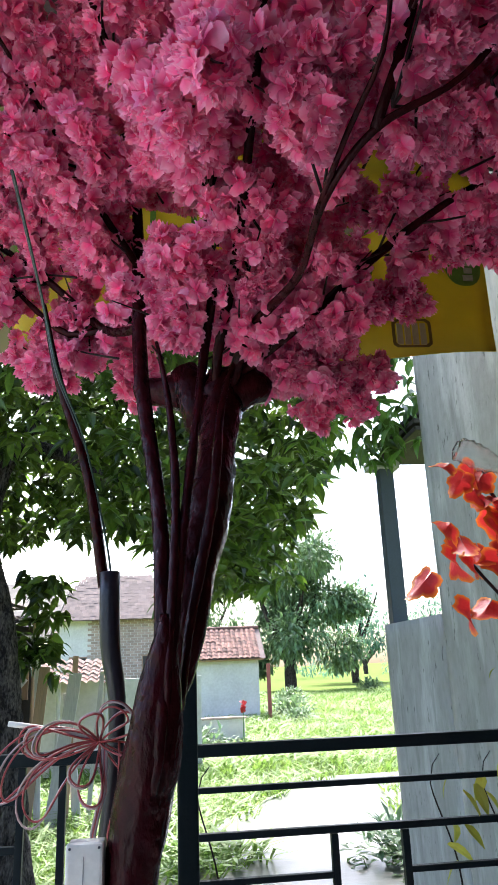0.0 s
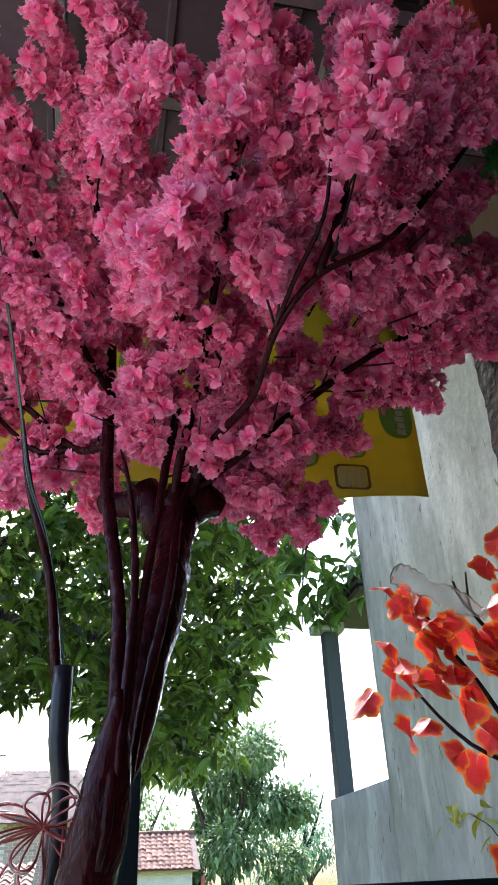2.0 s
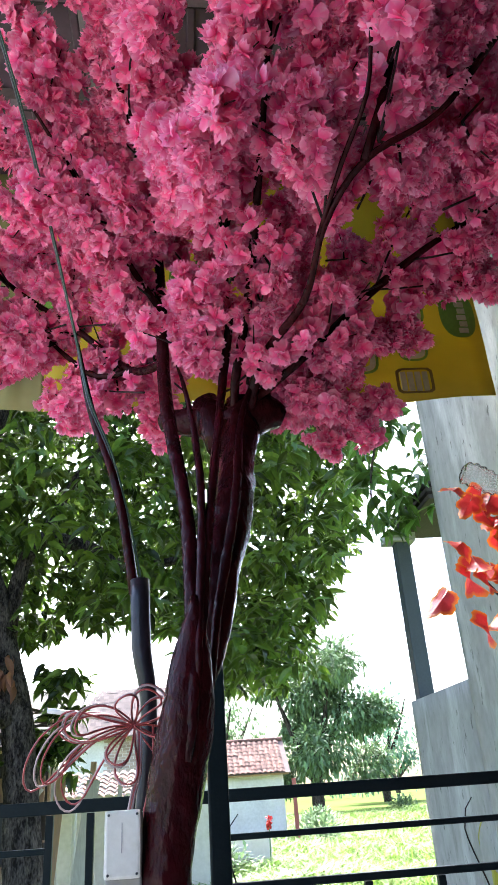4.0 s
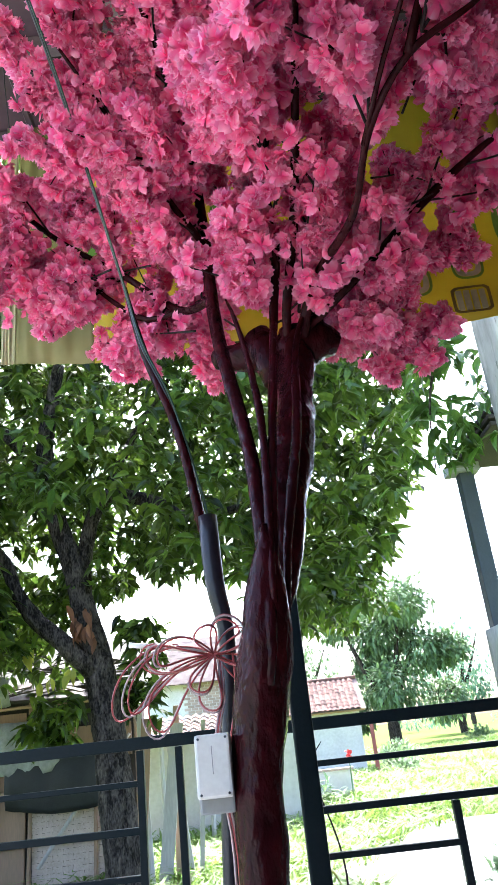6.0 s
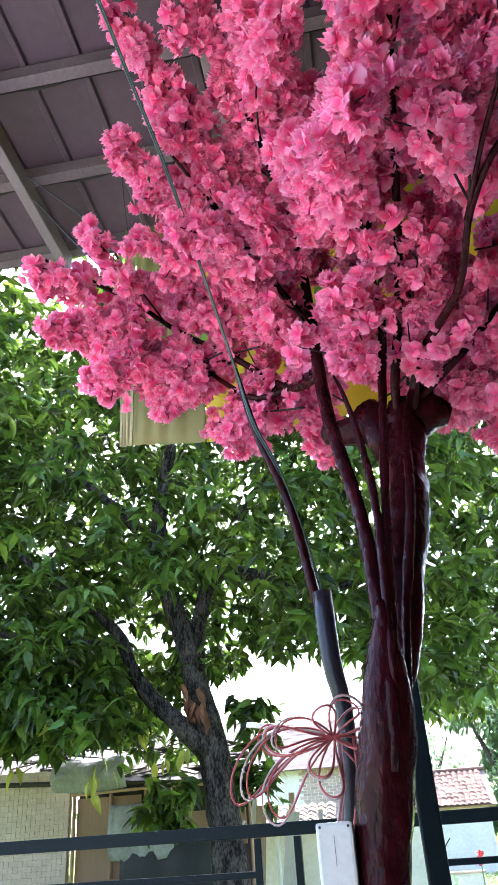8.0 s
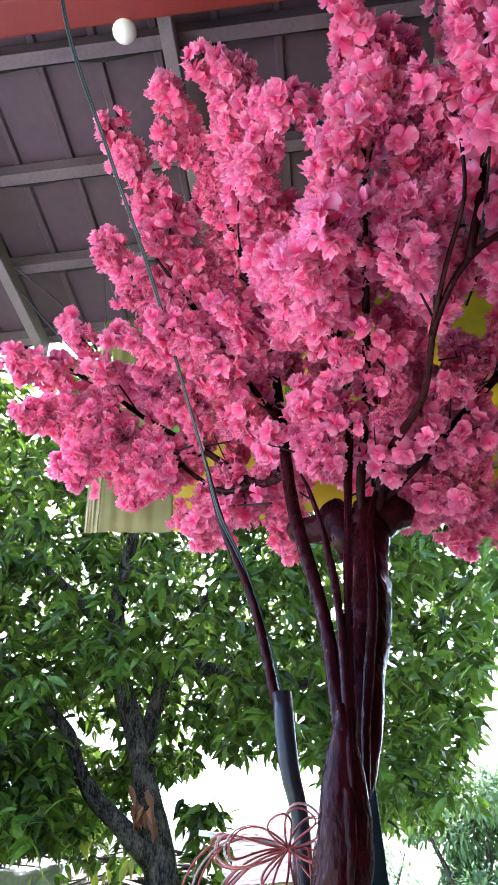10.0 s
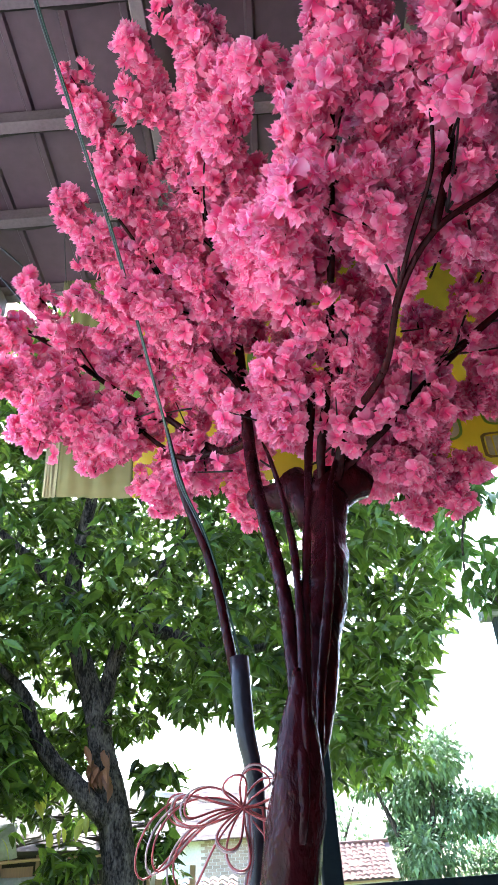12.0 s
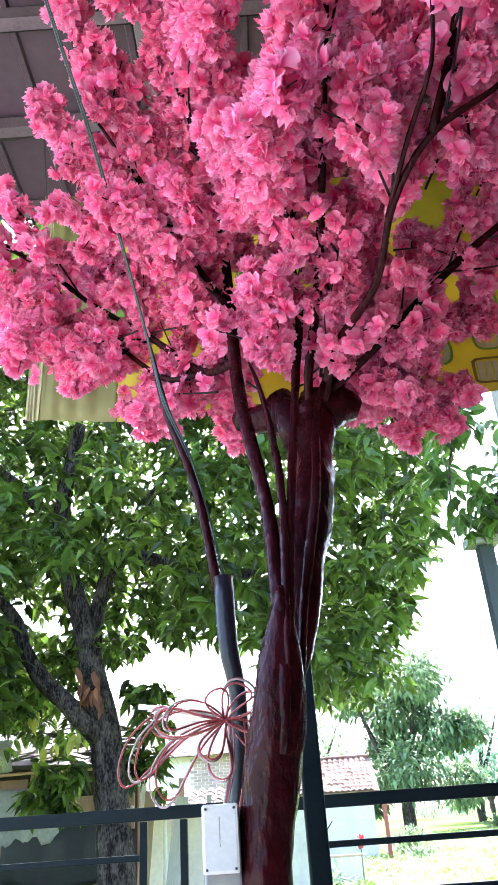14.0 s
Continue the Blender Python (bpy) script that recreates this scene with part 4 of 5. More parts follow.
for i in range(210):
    t = i / 210
    base = np.array((1.30 - 0.035 * math.sin(t * 5), 1.17, 3.5 - 1.35 * t)) + rng.normal(0, (0.02, 0.025, 0.02))
    d = np.array((rng.uniform(-0.75, 0.3), rng.uniform(-0.8, 0.3), rng.uniform(-1.3, -0.35)))
    m = np.array(Vector(d).to_track_quat("Y", "Z").to_matrix())
    fr.append((int(rng.integers(3)), m * rng.uniform(0.35, 0.75), base))
joined("fronds", FV, FF, fr, FERN, garland)
tube("vine", [(1.31, 1.2, 4.09, 0.006), (1.29, 1.2, 3.2, 0.006), (1.30, 1.21, 2.3, 0.004)], FERN, garland, sides=6)

# ---- hanging flower pots by the wall ----
def flowerpot(at, pot, petals, n, label):
    p = thing("flower_pot", label, "flower pot", "flower pots on the wall", at=at)
    bm = bmesh.new()
    bmesh.ops.create_cone(bm, cap_ends=True, segments=18, radius1=0.04, radius2=0.062, depth=0.1, matrix=Matrix.Translation((0, 0, 0.05)))
    part("pot", bm, pot, p)
    fr = [(int(rng.integers(8)), turn_to(rng.normal(0, 1, 3) + np.array((0, 0, 0.8)), rng.uniform(0, 6)) * rng.uniform(0.5, 0.9), np.array((0, 0, 0.14)) + rng.normal(0, 0.035, 3)) for _ in range(n)]
    joined("flowers", BV, BF, fr, petals, p)
    fr = [(int(rng.integers(3)), np.array(Vector(rng.normal(0, 1, 3)).to_track_quat("Y", "Z").to_matrix()) * 0.35, np.array((0, 0, 0.11))) for _ in range(14)]
    joined("foliage", FV, FF, fr, FERN, p)
    block("shelf", (-0.09, -0.10, -0.03), (WX - 0.064 - at[0], 0.08, -0.002), RED, p, "red painted shelf board", bevel=0.004)
flowerpot((1.97, 2.16, 2.30), PLASTIC, PINK, 26, "white pot of small pink flowers on a red shelf")
flowerpot((1.95, 2.20, 2.59), BANNER, WHITE_FLOWER, 9, "yellow pot of white flowers on a red shelf")

# ---- building edge behind the low wall ----
gp = thing("garden_post", "dark blue-grey painted concrete post on the low wall", "post", at=(2.19, 6.2, 1.63))
block("shaft", (-0.065, -0.065, 0), (0.065, 0.065, 1.36), mat("blue_grey_paint", (0.045, 0.06, 0.07), (0.03, 0.04, 0.048), rough=0.6, size=5, bump=0.1), gp)
block("cap", (-0.16, -0.1, 1.362), (0.12, 0.1, 1.44), PLASTER, gp, "pale concrete cap")
bm = bmesh.new()
for k in range(3):
    box(bm, (0.0, -0.9 + 0.02 * k, 1.45 + 0.07 * k), (0.5, 0.14, 1.49 + 0.07 * k), 0.01)
part("beam", bm, SHADE, gp, "dark stacked roof battens")
# ---- leaves ----
def blade_shape(length, width, droop, n=4):
    V, F = [], []
    for i in range(n + 1):
        t = i / n
        w = width * math.sin(math.pi * (0.06 + 0.94 * t) ** 0.8) * 0.5
        y, z = length * t, -droop * length * t * t
        V += [(-w, y, z + 0.25 * w), (0, y, z), (w, y, z + 0.25 * w)]
        if i:
            b = 3 * i - 3
            F += [(b, b + 1, b + 4, b + 3), (b + 1, b + 2, b + 5, b + 4)]
    return np.array(V), F
MV, MF = zip(*[blade_shape(l, w, d) for l, w, d in ((0.215, 0.088, 0.35), (0.185, 0.08, 0.6), (0.24, 0.094, 0.25))])
def rosettes(centres, per, size=1.0, droop=-0.35):
    out = []
    for c in centres:
        c = np.array(c)
        for k in range(per):
            a = rng.uniform(0, 6.28)
            d = Vector((math.cos(a), math.sin(a), droop + rng.normal(0, 0.4)))
            m = np.array(d.to_track_quat("Y", "Z").to_matrix() @ Matrix.Rotation(rng.normal(0, 0.5), 3, "Y"))
            out.append((int(rng.integers(3)), m * size * rng.uniform(0.7, 1.15), c + rng.normal(0, 0.04, 3)))
    return out

# ---- mango tree ----
mango = thing("mango_tree", "spreading mango tree with rough bark and drooping dark leaves", "tree")
def limb(pts, name="limb", sides=12, knobbly=0.18):
    return tube(name, pts, TRUNK, mango, sides=sides, step=0.1, knobbly=knobbly, seed=2)
limb([(-1.34, 8.4, GZ - 0.1, 0.27), (-1.40, 8.4, -0.2, 0.205), (-1.50, 8.4, 0.9, 0.18), (-1.58, 8.4, 1.67, 0.17), (-1.67, 8.4, 2.11, 0.165), (-1.74, 8.4, 2.40, 0.145), (-1.91, 8.4, 3.09, 0.12), (-2.18, 8.4, 3.97, 0.115), (-2.20, 8.3, 4.68, 0.10), (-2.01, 8.2, 5.67, 0.07)], "trunk", 22)
limb([(-1.66, 8.35, 1.85, 0.12), (-1.85, 8.3, 2.05, 0.115), (-2.07, 8.25, 2.26, 0.10), (-2.33, 8.2, 2.53, 0.09), (-2.51, 8.15, 2.84, 0.08), (-2.60, 8.1, 3.12, 0.07), (-2.85, 8.0, 3.4, 0.055), (-3.7, 7.6, 4.1, 0.03)])
limb([(-1.74, 8.45, 2.4, 0.11), (-1.81, 8.5, 2.75, 0.10), (-1.77, 8.5, 3.31, 0.09), (-1.63, 8.5, 3.80, 0.088), (-1.42, 8.5, 3.95, 0.085), (-0.91, 8.5, 3.80, 0.08), (-0.44, 8.5, 3.55, 0.065), (0.5, 8.4, 3.65, 0.04)])
limb([(-2.18, 8.4, 4.0, 0.09), (-2.53, 8.3, 4.61, 0.075), (-2.91, 8.2, 5.0, 0.06), (-3.6, 8.0, 5.6, 0.03)])
limb([(-1.55, 8.55, 3.85, 0.06), (-1.2, 8.8, 4.8, 0.05), (-0.6, 8.9, 5.8, 0.03)])
limb([(-2.55, 8.1, 3.05, 0.05), (-3.3, 7.5, 3.05, 0.035), (-4.4, 6.9, 3.2, 0.02)])
cents = []
while len(cents) < 8300:
    x, y, z = rng.uniform(-8.4, 3.4), rng.uniform(6.8, 12.6), 1.9 + 7.6 * rng.random() ** 1.25
    f = y / 8.4
    X, Z = x / f, 1 + (z - 1) / f
    low = 2.1 if X < -2.2 or X > 0.2 else 2.75
    if -1.2 < X < -0.05:
        low = 2.85
    if Z < low + 0.3 * noise.noise((x * 1.7, y, 0)):
        continue
    if X > 1.6 + 0.42 * max(0, Z - 2.45) + 0.3 * noise.noise((0, y, z * 1.5)):
        continue
    if noise.noise((x * 1.9, y * 0.7, z * 1.9)) < -0.18 or (-2.9 < X < -1.0 and Z < 3.8 and y < 8.35):
        continue
    cents.append((x, y, z))
for n, lo, hi in ((300, (-5.2, 7.3, 2.0), (-2.5, 8.3, 3.0)), (26, (-2.35, 8.0, 1.15), (-1.85, 8.2, 1.6)), (34, (-1.45, 8.5, 1.3), (-1.0, 8.9, 2.5)), (60, (-3.2, 9.0, 2.0), (-1.9, 10.0, 3.2)), (280, (-6.8, 7.5, 3.4), (-3.8, 9.5, 6.8))):
    for _ in range(n):
        cents.append(tuple(rng.uniform(lo, hi)))
leaves = rosettes(cents, 8)
leaves.sort(key=lambda l: l[2][1])
def leaf_parts(items, parent, material, n):
    ms = []
    for k in range(3):
        me = bpy.data.meshes.new("leaf")
        me.from_pydata(MV[k].tolist(), [], MF[k])
        me.materials.append(material)
        ms.append(me)
    for k, m, p in items[:n]:
        o = new("leaf", ms[k])
        o.parent = parent
        o.matrix_local = Matrix.Translation(p) @ Matrix(m.tolist()).to_4x4()
    return items[n:]
rest = leaf_parts(leaves, mango, LEAF_OWN, 250)
joined("foliage", MV, MF, rest, LEAF, mango, "dense drooping green leaves")
yl = rosettes([(-2.6 + rng.uniform(-2, 0.8), 8.0 + rng.uniform(-0.8, 0.5), rng.uniform(1.55, 2.2)) for _ in range(12)], 3, droop=-1.5)
leaf_parts(yl, mango, YELLOW_LEAF, 36)
dl = rosettes([(-1.75 + rng.uniform(-0.35, 0.2), 8.15, rng.uniform(2.0, 3.0)) for _ in range(6)], 3, droop=-1.6)
leaf_parts(dl, mango, DRY_LEAF, 18)

# leafy vine hanging over the wall top
vine = thing("wall_vine", "leafy green branch hanging beside the grey wall", "plant")
tube("stem", [(2.35, 5.4, 4.9, 0.02), (2.05, 5.5, 4.1, 0.016), (1.85, 5.6, 3.5, 0.01), (1.8, 5.7, 2.9, 0.005)], TRUNK, vine, sides=6)
vl = rosettes([(1.95 + rng.normal(0, 0.16), 5.5 + rng.normal(0, 0.2), rng.uniform(2.9, 4.1)) for _ in range(42)], 7, 0.85, -0.5)
leaf_parts(vl, vine, LEAF_OWN, 294)

# small weed rooted in a crack of the grey wall
weed = thing("wall_weed", "small bright green weed growing out of the wall", "plant")
tube("stem", [(2.095, 3.5, 1.12, 0.004), (2.05, 3.55, 1.25, 0.003), (2.04, 3.75, 1.33, 0.002)], TWIG, weed, sides=5)
wl = rosettes([(2.04, 3.88, 1.345), (2.03, 3.78, 1.33), (2.04, 3.66, 1.28), (2.05, 3.54, 1.24)], 4, 0.42, -0.3)
leaf_parts(wl, weed, YELLOW_LEAF, 16)

# ---- bamboo hut ----
hut = thing("bamboo_hut", "ramshackle hut of woven bamboo panels, tarpaulins and boards", "hut", at=(-4, 12.6, GZ))
HO = Vector((-4, 12.6, GZ))
def hb(name, lo, hi, material, label="", bevel=0.01):
    o = block(name, Vector(lo) - HO, Vector(hi) - HO, material, hut, label, bevel)
    return o
def weave(x0, x1, z0, z1, y, cell):
    """Woven panel: strips that pass over and under."""
    w, h, d = cell * 0.97, cell * 0.97, 0.006
    bv = np.array([(sx * w / 2, sy * d, sz * h / 2) for sx in (-1, 1) for sy in (-1, 1) for sz in (-1, 1)])
    bf = [(0, 1, 3, 2), (4, 6, 7, 5), (0, 4, 5, 1), (2, 3, 7, 6), (0, 2, 6, 4), (1, 5, 7, 3)]
    fr = []
    for i in range(int((x1 - x0) / cell)):
        for k in range(int((z1 - z0) / cell)):
            over = (i + 2 * k) % 4 < 2
            m = np.array(Euler((0.12 if over else 0, 0 if over else 0.12, 0)).to_matrix())
            fr.append((0, m, np.array((x0 + cell * (i + 0.5) - HO.x, y - HO.y - (0.008 if over else 0.0), z0 + cell * (k + 0.5) - HO.z))))
    joined("woven_panel", [bv], [bf], fr, BAMBOO, hut, "pale woven bamboo panel")
weave(-7.2, -4.85, GZ, 2.2, 12.4, 0.08)
hb("back_panel", (-7.2, 12.42, GZ), (-4.85, 12.45, 2.2), WOOD)
weave(-3.6, -1.95, GZ, 0.45, 12.55, 0.08)
# Dark sheet across the opening; the shade inside is its colour.
hb("back_panel", (-4.8, 12.62, GZ), (-1.9, 12.66, 2.1), SHADE, "dark panel standing in for the shaded hut inside")
hb("panel", (-4.78, 12.5, GZ), (-3.7, 12.54, 1.75), WOOD, "brown board panel")
hb("panel", (-3.1, 12.5, 0.95), (-2.0, 12.54, 1.45), WOOD, "brown board panel")
for x in (-4.82, -4.2, -3.62, -2.6, -1.93):
    tube("bamboo_post", [(x - HO.x, -0.16, 0, 0.035), (x - HO.x + 0.02, -0.16, 1.5, 0.032), (x - HO.x, -0.16, 3.1, 0.03)], WOOD, hut, sides=8)
for z in (0.55, 1.8, -0.2):
    tube("bamboo_rail", [(-0.85, -0.2, z - HO.z, 0.025), (0.6, -0.2, z - HO.z + 0.03, 0.025), (2.1, -0.2, z - HO.z, 0.02)], WOOD, hut, sides=8)
tube("bamboo_brace", [(0.55, -0.25, 0.35, 0.03), (1.3, -0.25, 1.3, 0.028), (2.0, -0.25, 2.1, 0.025)], PALE_WOOD, hut, sides=8)
def cloth(name, x0, x1, zt, zb, y, material, sag, label, bulge=0.08):
    nx, nz = 16, 10
    V = []
    for k in range(nz + 1):
        for i in range(nx + 1):
            u, v = i / nx, k / nz
            z = zt + (zb - zt) * v - sag * math.sin(math.pi * u) * (0.4 + 0.6 * v)
            V.append((x0 + (x1 - x0) * u - HO.x, y - HO.y - bulge * math.sin(math.pi * v) * (1 + 0.5 * noise.noise((u * 5, v * 2, 0))) + 0.03 * math.sin(u * 21), z - HO.z + 0.02 * noise.noise((u * 9, v * 6, 1))))
    F = [(k * (nx + 1) + i, k * (nx + 1) + i + 1, (k + 1) * (nx + 1) + i + 1, (k + 1) * (nx + 1) + i) for k in range(nz) for i in range(nx)]
    o = obj(name, V, F, material, hut, label, smooth=True)
    s = o.modifiers.new("thickness", "SOLIDIFY")
    s.thickness = 0.006
cloth("tarpaulin", -3.95, -2.1, 1.15, 0.35, 12.32, TARP, 0.12, "black sagging tarpaulin")
cloth("sack", -4.15, -3.1, 1.62, 0.85, 12.28, TARP_PALE, 0.05, "pale grey plastic sack")
def lettering(text, at, size):
    cu = bpy.data.curves.new("lettering", "FONT")
    cu.body, cu.size, cu.extrude = text, size, 0.002
    tmp = new("lettering_curve", cu)
    me = bpy.data.meshes.new_from_object(tmp.evaluated_get(bpy.context.evaluated_depsgraph_get()))
    bpy.data.objects.remove(tmp)
    me.materials.clear()
    me.materials.append(TARP)
    o = new("lettering", me)
    o.parent = hut
    o.matrix_local = Matrix.Translation(Vector(at) - HO) @ Euler((radians(90), 0, 0)).to_matrix().to_4x4()
lettering("LET'S", (-3.62, 12.13, 1.28), 0.17)
lettering("GO", (-3.60, 12.12, 1.10), 0.17)
cloth("roof_cloth", -5.0, -3.8, 2.3, 1.85, 12.0, TARP_PALE, 0.06, "pale tarpaulin over the eave", 0.15)
bm = bmesh.new()
rr = random.Random(5)
for i in range(120):
    x = rr.uniform(-7.0, -1.9)
    z = 2.2 + rr.uniform(-0.1, 0.55) - 0.13 * (x + 4.5)
    b0 = len(bm.verts)
    r = bmesh.ops.create_cube(bm, size=1, matrix=Matrix.Translation((x - HO.x, rr.uniform(-0.5, 0.4), z - HO.z)) @ Euler((rr.uniform(0.2, 0.5), rr.uniform(-0.15, 0.3), rr.uniform(-0.6, 0.6))).to_matrix().to_4x4() @ Matrix.Diagonal((rr.uniform(0.25, 0.9), rr.uniform(0.06, 0.2), 0.02, 1)))
tagged(part("roof_thatch", bm, mat("roof_scrap", (0.11, 0.08, 0.06), (0.045, 0.034, 0.028), rough=0.9, size=4, bump=0.3, spread=0.5, island=True), hut, "old thatch and boards on the roof"), kind="stuff")
V = [(-7.6 - HO.x, -0.3, 2.1 - HO.z), (-1.7 - HO.x, -0.3, 1.85 - HO.z), (-1.7 - HO.x, 2.5, 3.0 - HO.z), (-7.6 - HO.x, 2.5, 3.4 - HO.z)]
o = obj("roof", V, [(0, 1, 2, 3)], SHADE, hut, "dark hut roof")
o.modifiers.new("thickness", "SOLIDIFY").thickness = 0.05
for i, (x, w, h, lean) in enumerate(((-1.85, 0.16, 2.3, 4), (-1.68, 0.1, 2.55, -3), (-1.5, 0.2, 2.2, 7), (-1.3, 0.09, 2.45, 2), (-1.12, 0.13, 1.9, -8), (-0.98, 0.07, 2.2, 5))):
    bm = box(bmesh.new(), (-w / 2, -0.015, 0), (w / 2, 0.015, h), 0.004)
    bmesh.ops.transform(bm, verts=bm.verts, matrix=Matrix.Translation(Vector((x, 11.9 + 0.05 * i, GZ)) - HO) @ Euler((radians(-6), radians(lean), radians(12 * math.sin(i * 3)))).to_matrix().to_4x4())
    part("leaning_board", bm, PALE_WOOD if i % 3 else WOOD, hut, "pale weathered board")
# small tiled lean-to behind the boards
def tiled_roof(parent, x0, x1, y0, z0, y1, z1, tile, material, singles):
    """Courses of curved clay tiles from the eave up to the ridge."""
    d = Vector((0, y1 - y0, z1 - z0))
    n, m = int((x1 - x0) / tile), int(d.length / (tile * 1.15))
    up = d.normalized()
    nor = Vector((1, 0, 0)).cross(up)
    V, F = [], []
    for s in (0, 0.5, 1):
        for k in range(5):
            u = k / 4
            V.append(Vector((tile * (u - 0.5), 0, 0)) + up * (tile * 1.3 * s) + nor * (0.035 * math.cos((u - 0.4) * 5) + 0.03 * (1 - s)))
    for s in range(2):
        for k in range(4):
            F.append((s * 5 + k, s * 5 + k + 1, s * 5 + k + 6, s * 5 + k + 5))
    me = bpy.data.meshes.new("tile")
    me.from_pydata(V, [], F)
    me.materials.append(material)
    restf = []
    bv = np.array([tuple(v) for v in V])
    for j in range(m):
        for i in range(n):
            p = Vector((x0 + tile * (i + 0.5), y0, z0)) + up * (tile * 1.15 * j) + nor * rng.uniform(-0.012, 0.012)
            rot = Matrix.Rotation(rng.normal(0, 0.03), 3, "Y")
            if singles > 0:
                singles -= 1
                o = new("tile", me)
                o.parent = parent
                o.matrix_local = Matrix.Translation(p) @ rot.to_4x4()
            else:
                restf.append((0, np.array(rot), np.array(p)))
    if restf:
        joined("tiles", [bv], [F], restf, material, parent)

# ---- tiled shed ----
shed = thing("tiled_shed", "small whitewashed shed with a clay tile roof", "shed", at=(0, 32, GZ))
SH = 0.84
block("wall", (0.6, 0.3, 0), (4.15, 3.2, 1.75 + SH), WHITEWASH, shed)
block("roof_board", (0.4, 0.0, 1.55 + SH), (4.35, 0.12, 1.68 + SH), WOOD, shed)
V = [(0.3, -0.1, 1.62 + SH), (4.42, -0.1, 1.62 + SH), (4.42, 1.9, 2.95 + SH), (0.3, 1.9, 2.95 + SH), (0.3, 3.9, 1.62 + SH), (4.42, 3.9, 1.62 + SH)]
o = obj("roof", V, [(0, 1, 2, 3), (3, 2, 5, 4)], TILE_DARK, shed)
tiled_roof(shed, 0.3, 4.42, -0.14, 1.66 + SH, 1.9, 3.0 + SH, 0.23, TILE, 200)
for i in range(17):
    tube("ridge_tile", [(0.3 + 0.24 * i, 1.9, 3.0 + SH, 0.09), (0.56 + 0.24 * i, 1.9, 3.01 + SH, 0.08)], TILE, shed, sides=8)
block("post", (4.45, -0.1, 0), (4.6, 0.05, 1.4 + SH), mat("red_post", (0.35, 0.10, 0.08), rough=0.8), shed, "faded red post")
low = thing("garden_wall", "low whitewashed garden wall in the grass", "wall", at=(0, 21.7, GZ - 0.05))
block("wall", (-1.5, 0, 0), (2.4, 0.18, 0.8), WHITEWASH, low)
block("coping", (-1.55, -0.04, 0.803), (2.45, 0.22, 0.86), BRICK, low)
rf = thing("red_flower", "tall red flower beside the garden wall", "plant", at=(2.3, 21.2, GZ))
tube("stalk", [(0, 0, 0, 0.02), (0.02, 0, 1.1, 0.012)], FAR_LEAF, rf, sides=6)
joined("petals", BV, BF, [(int(k % 8), turn_to(rng.normal(0, 1, 3)) * 2, np.array((0.02, 0, 1.1)) + rng.normal(0, 0.05, 3)) for k in range(8)], mat("red_petal", (0.7, 0.05, 0.04), rough=0.6, bump=0), rf)

# ---- far house ----
house = thing("brick_house", "brick house with an old dark tile roof", "house", at=(0, 42, GZ))
block("wall", (-6.2, 0.5, 0), (0.6, 6, 4.95), WHITEWASH, house)
n = 0
bm_v = bmesh.new()
box(bm_v, (0, 0, 0), (0.36, 0.03, 0.13), 0.008)
brick_me = bpy.data.meshes.new("brick")
bm_v.to_mesh(brick_me)
bm_v.free()
brick_me.materials.append(BRICK)
for r in range(26):
    for c in range(11):
        o = new("brick", brick_me)
        o.parent = house
        o.location = (-4.2 + 0.40 * c + 0.2 * (r % 2), 0.468, 1.2 + 0.145 * r)
V = [(-6.8, -0.2, 4.9), (1.0, -0.2, 4.9), (-0.9, 3.2, 7.7), (-4.4, 3.2, 7.7), (1.0, 6.6, 4.9), (-6.8, 6.6, 4.9)]
obj("roof", V, [(0, 1, 2, 3), (1, 4, 2), (3, 2, 4, 5), (0, 3, 5)], TILE_DARK, house)
fr = []
bv, bf = np.array([(-0.14, 0, 0), (0.14, 0, 0), (0.14, 0.28, 0.23), (-0.14, 0.28, 0.23)]), [(0, 1, 2, 3)]
for j in range(14):
    t = j / 14
    x = -6.8 + 2.4 * t
    while x < 1.0 - 1.9 * t:
        fr.append((0, np.eye(3), np.array((x, -0.25 + 3.4 * t, 4.93 + 2.8 * t + rng.uniform(0, 0.03)))))
        x += 0.29
joined("roof_tiles", [bv], [bf], fr, TILE_DARK, house)
for x in (-5.2, -1.2):
    w = block("window", (x, 0.44, 1.6), (x + 1.0, 0.5, 3.0), WOOD, house)
    block("pane", (x + 0.08, 0.42, 1.68), (x + 0.92, 0.438, 2.92), SHADE, w)
hut2 = thing("lean_to", "low shelter with a crumbling clay tile roof and pale posts", "shed", at=(-2.2, 17, GZ))
block("wall", (-0.6, 0.6, 0), (3.2, 0.75, 2.0), WHITEWASH, hut2)
tiled_roof(hut2, -0.9, 1.3, -0.4, 1.95, 0.9, 2.45, 0.2, TILE, 60)
for x in (-0.7, 0.1, 1.1):
    tube("post", [(x, -0.3, 0, 0.05), (x, -0.3, 2.0, 0.045)], PALE_WOOD, hut2, sides=8)

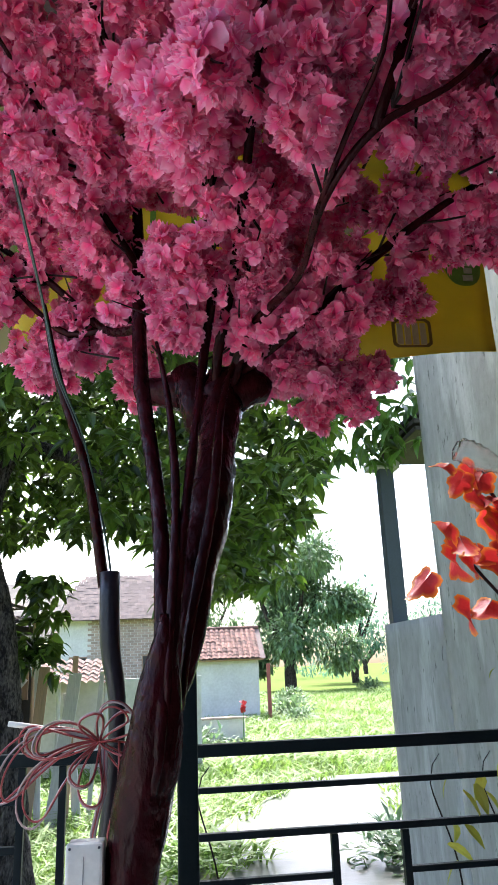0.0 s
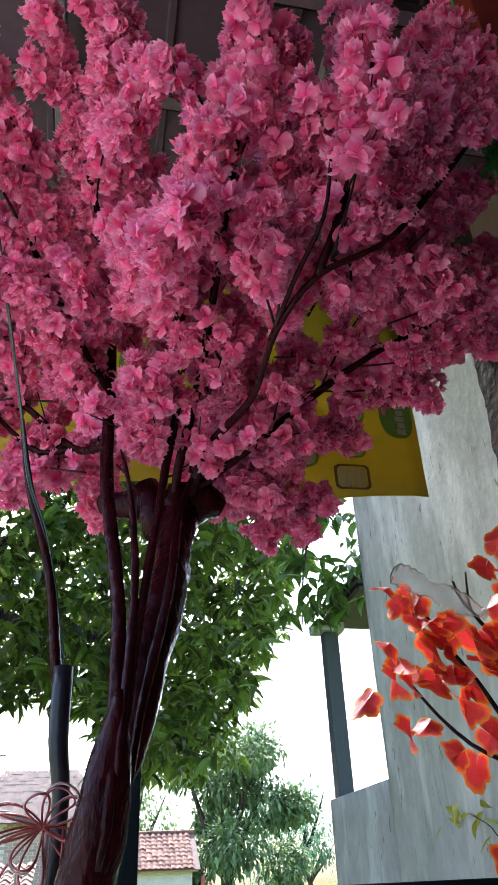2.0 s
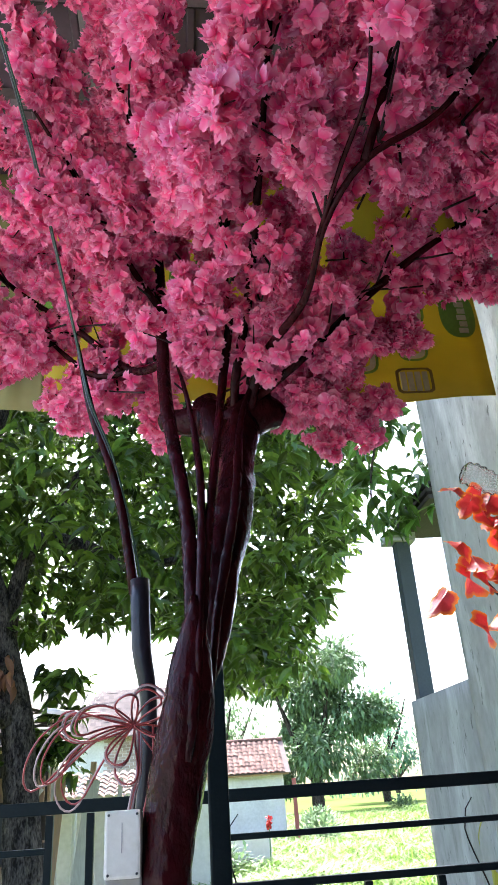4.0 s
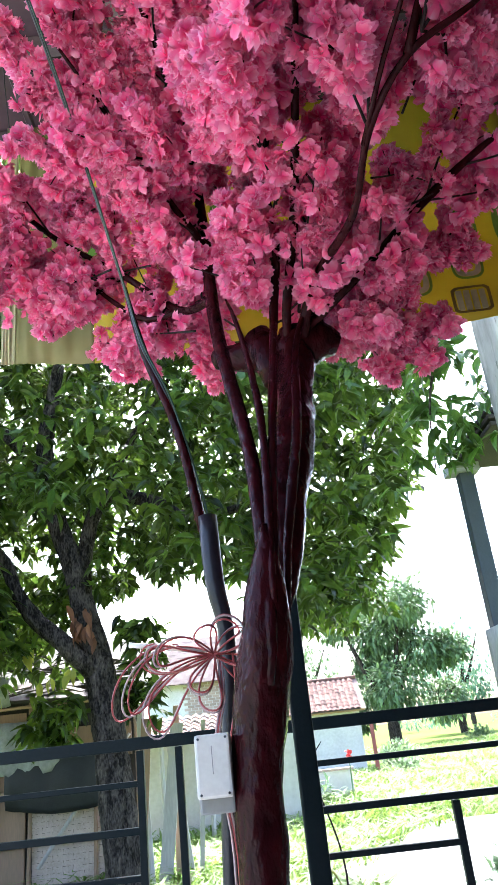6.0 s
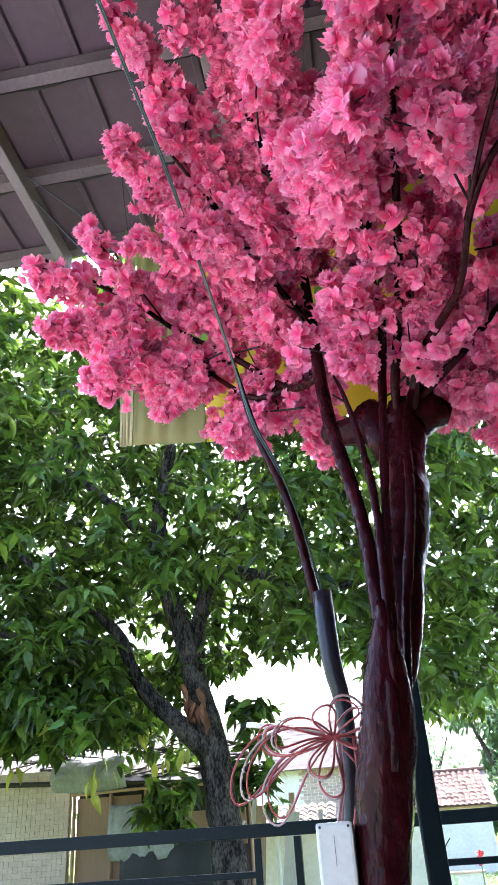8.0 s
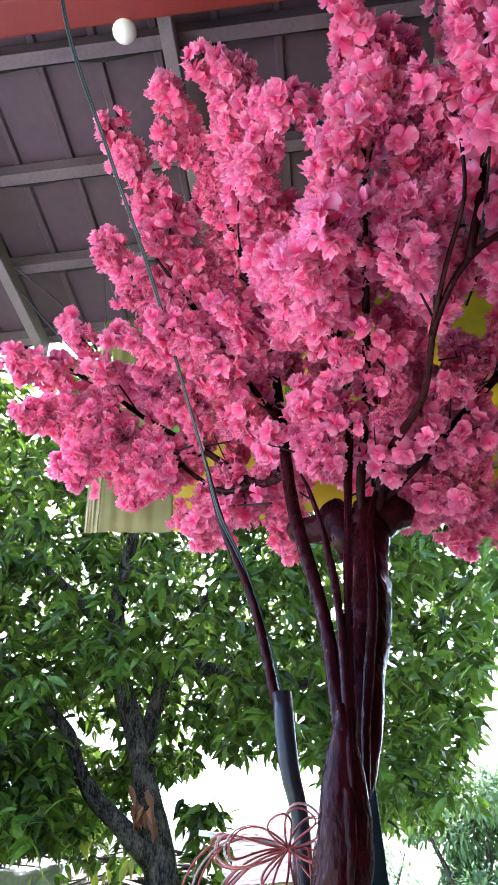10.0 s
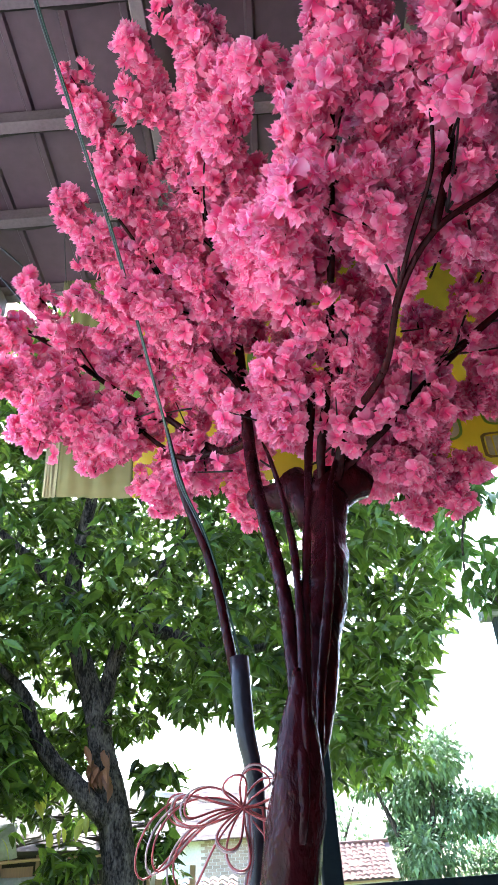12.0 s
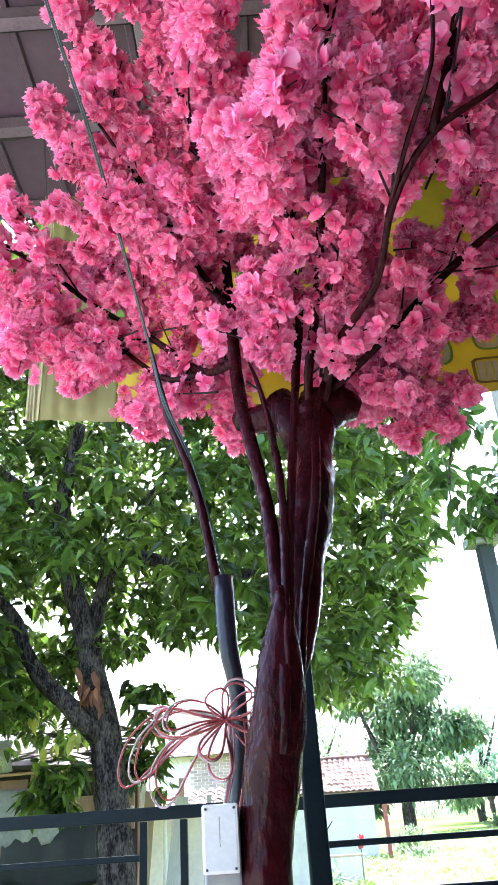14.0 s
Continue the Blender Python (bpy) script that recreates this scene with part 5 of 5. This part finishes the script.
# ---- far trees and shrubs ----
CV, CF = zip(*[blade_shape(l, w, d, 2) for l, w, d in ((0.62, 0.30, 0.3), (0.5, 0.28, 0.5), (0.75, 0.30, 0.2))])
def far_tree(at, height, spread, trunk_r, material, n, label, lobes=9, low=0.3, group="far trees"):
    t = thing("tree", label, "tree", group, at=at)
    r = random.Random(int(at[0] * 7 + at[1]))
    for k in range(4):
        a = k * 1.7
        tube("trunk" if k == 0 else "limb", [(0, 0, -0.2, trunk_r), (0.1 * math.cos(a), 0.1, height * 0.2, trunk_r * 0.85), (spread * 0.35 * math.cos(a), spread * 0.3 * math.sin(a), height * 0.5, trunk_r * 0.45), (spread * 0.6 * math.cos(a), spread * 0.5 * math.sin(a), height * 0.78, trunk_r * 0.15)], TRUNK, t, sides=8, step=0.5, knobbly=0.15)
    cl = [(r.gauss(0, spread * 0.5), r.gauss(0, spread * 0.4), height * r.uniform(low + 0.08, 0.9), spread * r.uniform(0.28, 0.5)) for _ in range(lobes)]
    cl.append((0, 0, height * 0.72, spread * 0.55))
    fr = []
    while len(fr) < n:
        cx, cy, cz, cr = cl[r.randrange(len(cl))]
        u = rng.normal(0, 1, 3)
        u /= np.linalg.norm(u)
        p = np.array((cx, cy, cz)) + u * cr * rng.uniform(0.45, 1.05) * np.array((1, 1, 0.75)) * (1 + 0.3 * noise.noise((cx + u[0] * 3, u[1] * 3, u[2] * 3)))
        if p[2] < height * low:
            continue
        d = Vector(u + rng.normal(0, 0.6, 3) + np.array((0, 0, -0.3)))
        fr.append((int(rng.integers(3)), np.array(d.to_track_quat("Y", "Z").to_matrix()) * rng.uniform(0.6, 1.15) * max(0.5, height / 13), p))
    joined("crown", CV, CF, fr, material, t)
far_tree((10.6, 63, GZ), 12.5, 5.6, 0.5, FAR_LEAF, 15000, "broad mango tree standing alone in the meadow", 14, 0.1)
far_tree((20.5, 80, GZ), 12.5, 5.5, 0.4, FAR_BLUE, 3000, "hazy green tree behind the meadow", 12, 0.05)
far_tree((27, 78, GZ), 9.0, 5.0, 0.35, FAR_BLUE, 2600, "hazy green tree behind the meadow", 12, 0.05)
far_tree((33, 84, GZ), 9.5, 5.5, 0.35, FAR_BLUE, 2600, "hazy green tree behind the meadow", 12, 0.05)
far_tree((3, 72, GZ), 11.5, 6.0, 0.4, FAR_LEAF, 2600, "green tree behind the sheds", 10, 0.1)
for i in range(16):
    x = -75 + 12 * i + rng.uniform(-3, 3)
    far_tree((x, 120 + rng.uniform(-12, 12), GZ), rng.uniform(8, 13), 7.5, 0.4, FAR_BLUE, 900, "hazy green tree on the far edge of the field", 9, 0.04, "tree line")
far_tree((-9, 18, GZ), 7.5, 4.0, 0.25, FAR_LEAF, 3200, "leafy tree behind the bamboo hut", 10, 0.15)
for i, (x, y, s) in enumerate(((0.9, 20.6, 1.5), (-0.6, 20.8, 1.3), (5.6, 33, 1.6), (7.5, 45, 1.6), (16, 58, 1.8), (5.4, 30, 1.0), (3.4, 7.8, 1.2), (2.9, 8.8, 1.0))):
    b = thing("shrub", "low leafy green shrub in the grass", "shrub", "shrubs", at=(x, y, GZ))
    fr = []
    for k in range(420):
        u = rng.normal(0, 1, 3)
        u[2] = abs(u[2])
        u /= np.linalg.norm(u)
        fr.append((int(rng.integers(3)), np.array(Vector(u + rng.normal(0, 0.5, 3)).to_track_quat("Y", "Z").to_matrix()) * 0.28 * s, u * rng.uniform(0.2, 1.0) * s * 0.62 * np.array((1.2, 1, 0.85))))
    joined("leaves", CV, CF, fr, FAR_LEAF, b)

# ---- grass and weeds ----
GVs, GFs = zip(*[blade_shape(l, 0.03, d, 2) for l, d in ((0.30, 0.9), (0.22, 0.5), (0.38, 1.2))])
gr = []
while len(gr) < 34000:
    y = 6.0 + 50 * rng.random() ** 1.8
    x = rng.uniform(-4, 2.5) + y * rng.uniform(-0.1, 0.42)
    t = (y - 6.2) / 9
    if 0 <= t <= 1 and abs(x - 1.6 - 2.6 * t * t) < (1.75 - 0.9 * t) * (1 + 1.1 * noise.noise((x * 0.9, y * 0.7, 0))):
        continue
    a = rng.uniform(0, 6.28)
    d = Vector((0.4 * math.cos(a), 0.4 * math.sin(a), 1))
    s = (0.7 + 0.7 * rng.random()) * (1 + 0.5 * noise.noise((x * 0.5, y * 0.5, 4))) * (1 + y * 0.012)
    gr.append((int(rng.integers(3)), np.array(d.to_track_quat("Y", "Z").to_matrix()) * s, np.array((x, y, GZ - 0.02))))
tagged(joined("grass", GVs, GFs, gr, GRASS), "bright green meadow grass and weeds", "grass", kind="stuff")
# creeper on the railing
cr = thing("creeper", "small creeper with green leaves on the railing", "plant", at=(1.3, 3.14, 0))
for x0 in (0.0, 0.22, -0.95):
    tube("stem", [(x0, 0.02, 0, 0.005), (x0 + 0.06, 0.0, 0.5, 0.004), (x0 - 0.02, 0.02, 0.85, 0.003), (x0 + 0.03, 0.02, 0.96, 0.002)], TWIG, cr, sides=5)
cl = rosettes([(x0 + rng.normal(0, 0.07), -0.01, rng.uniform(0.6, 0.95) if x0 > -0.5 else rng.uniform(0.5, 0.65)) for x0 in (0, 0.22, 0.1, 0.2, -0.95, 0.05)], 2, 0.5, -0.8)
leaf_parts(cl, cr, YELLOW_LEAF, 12)
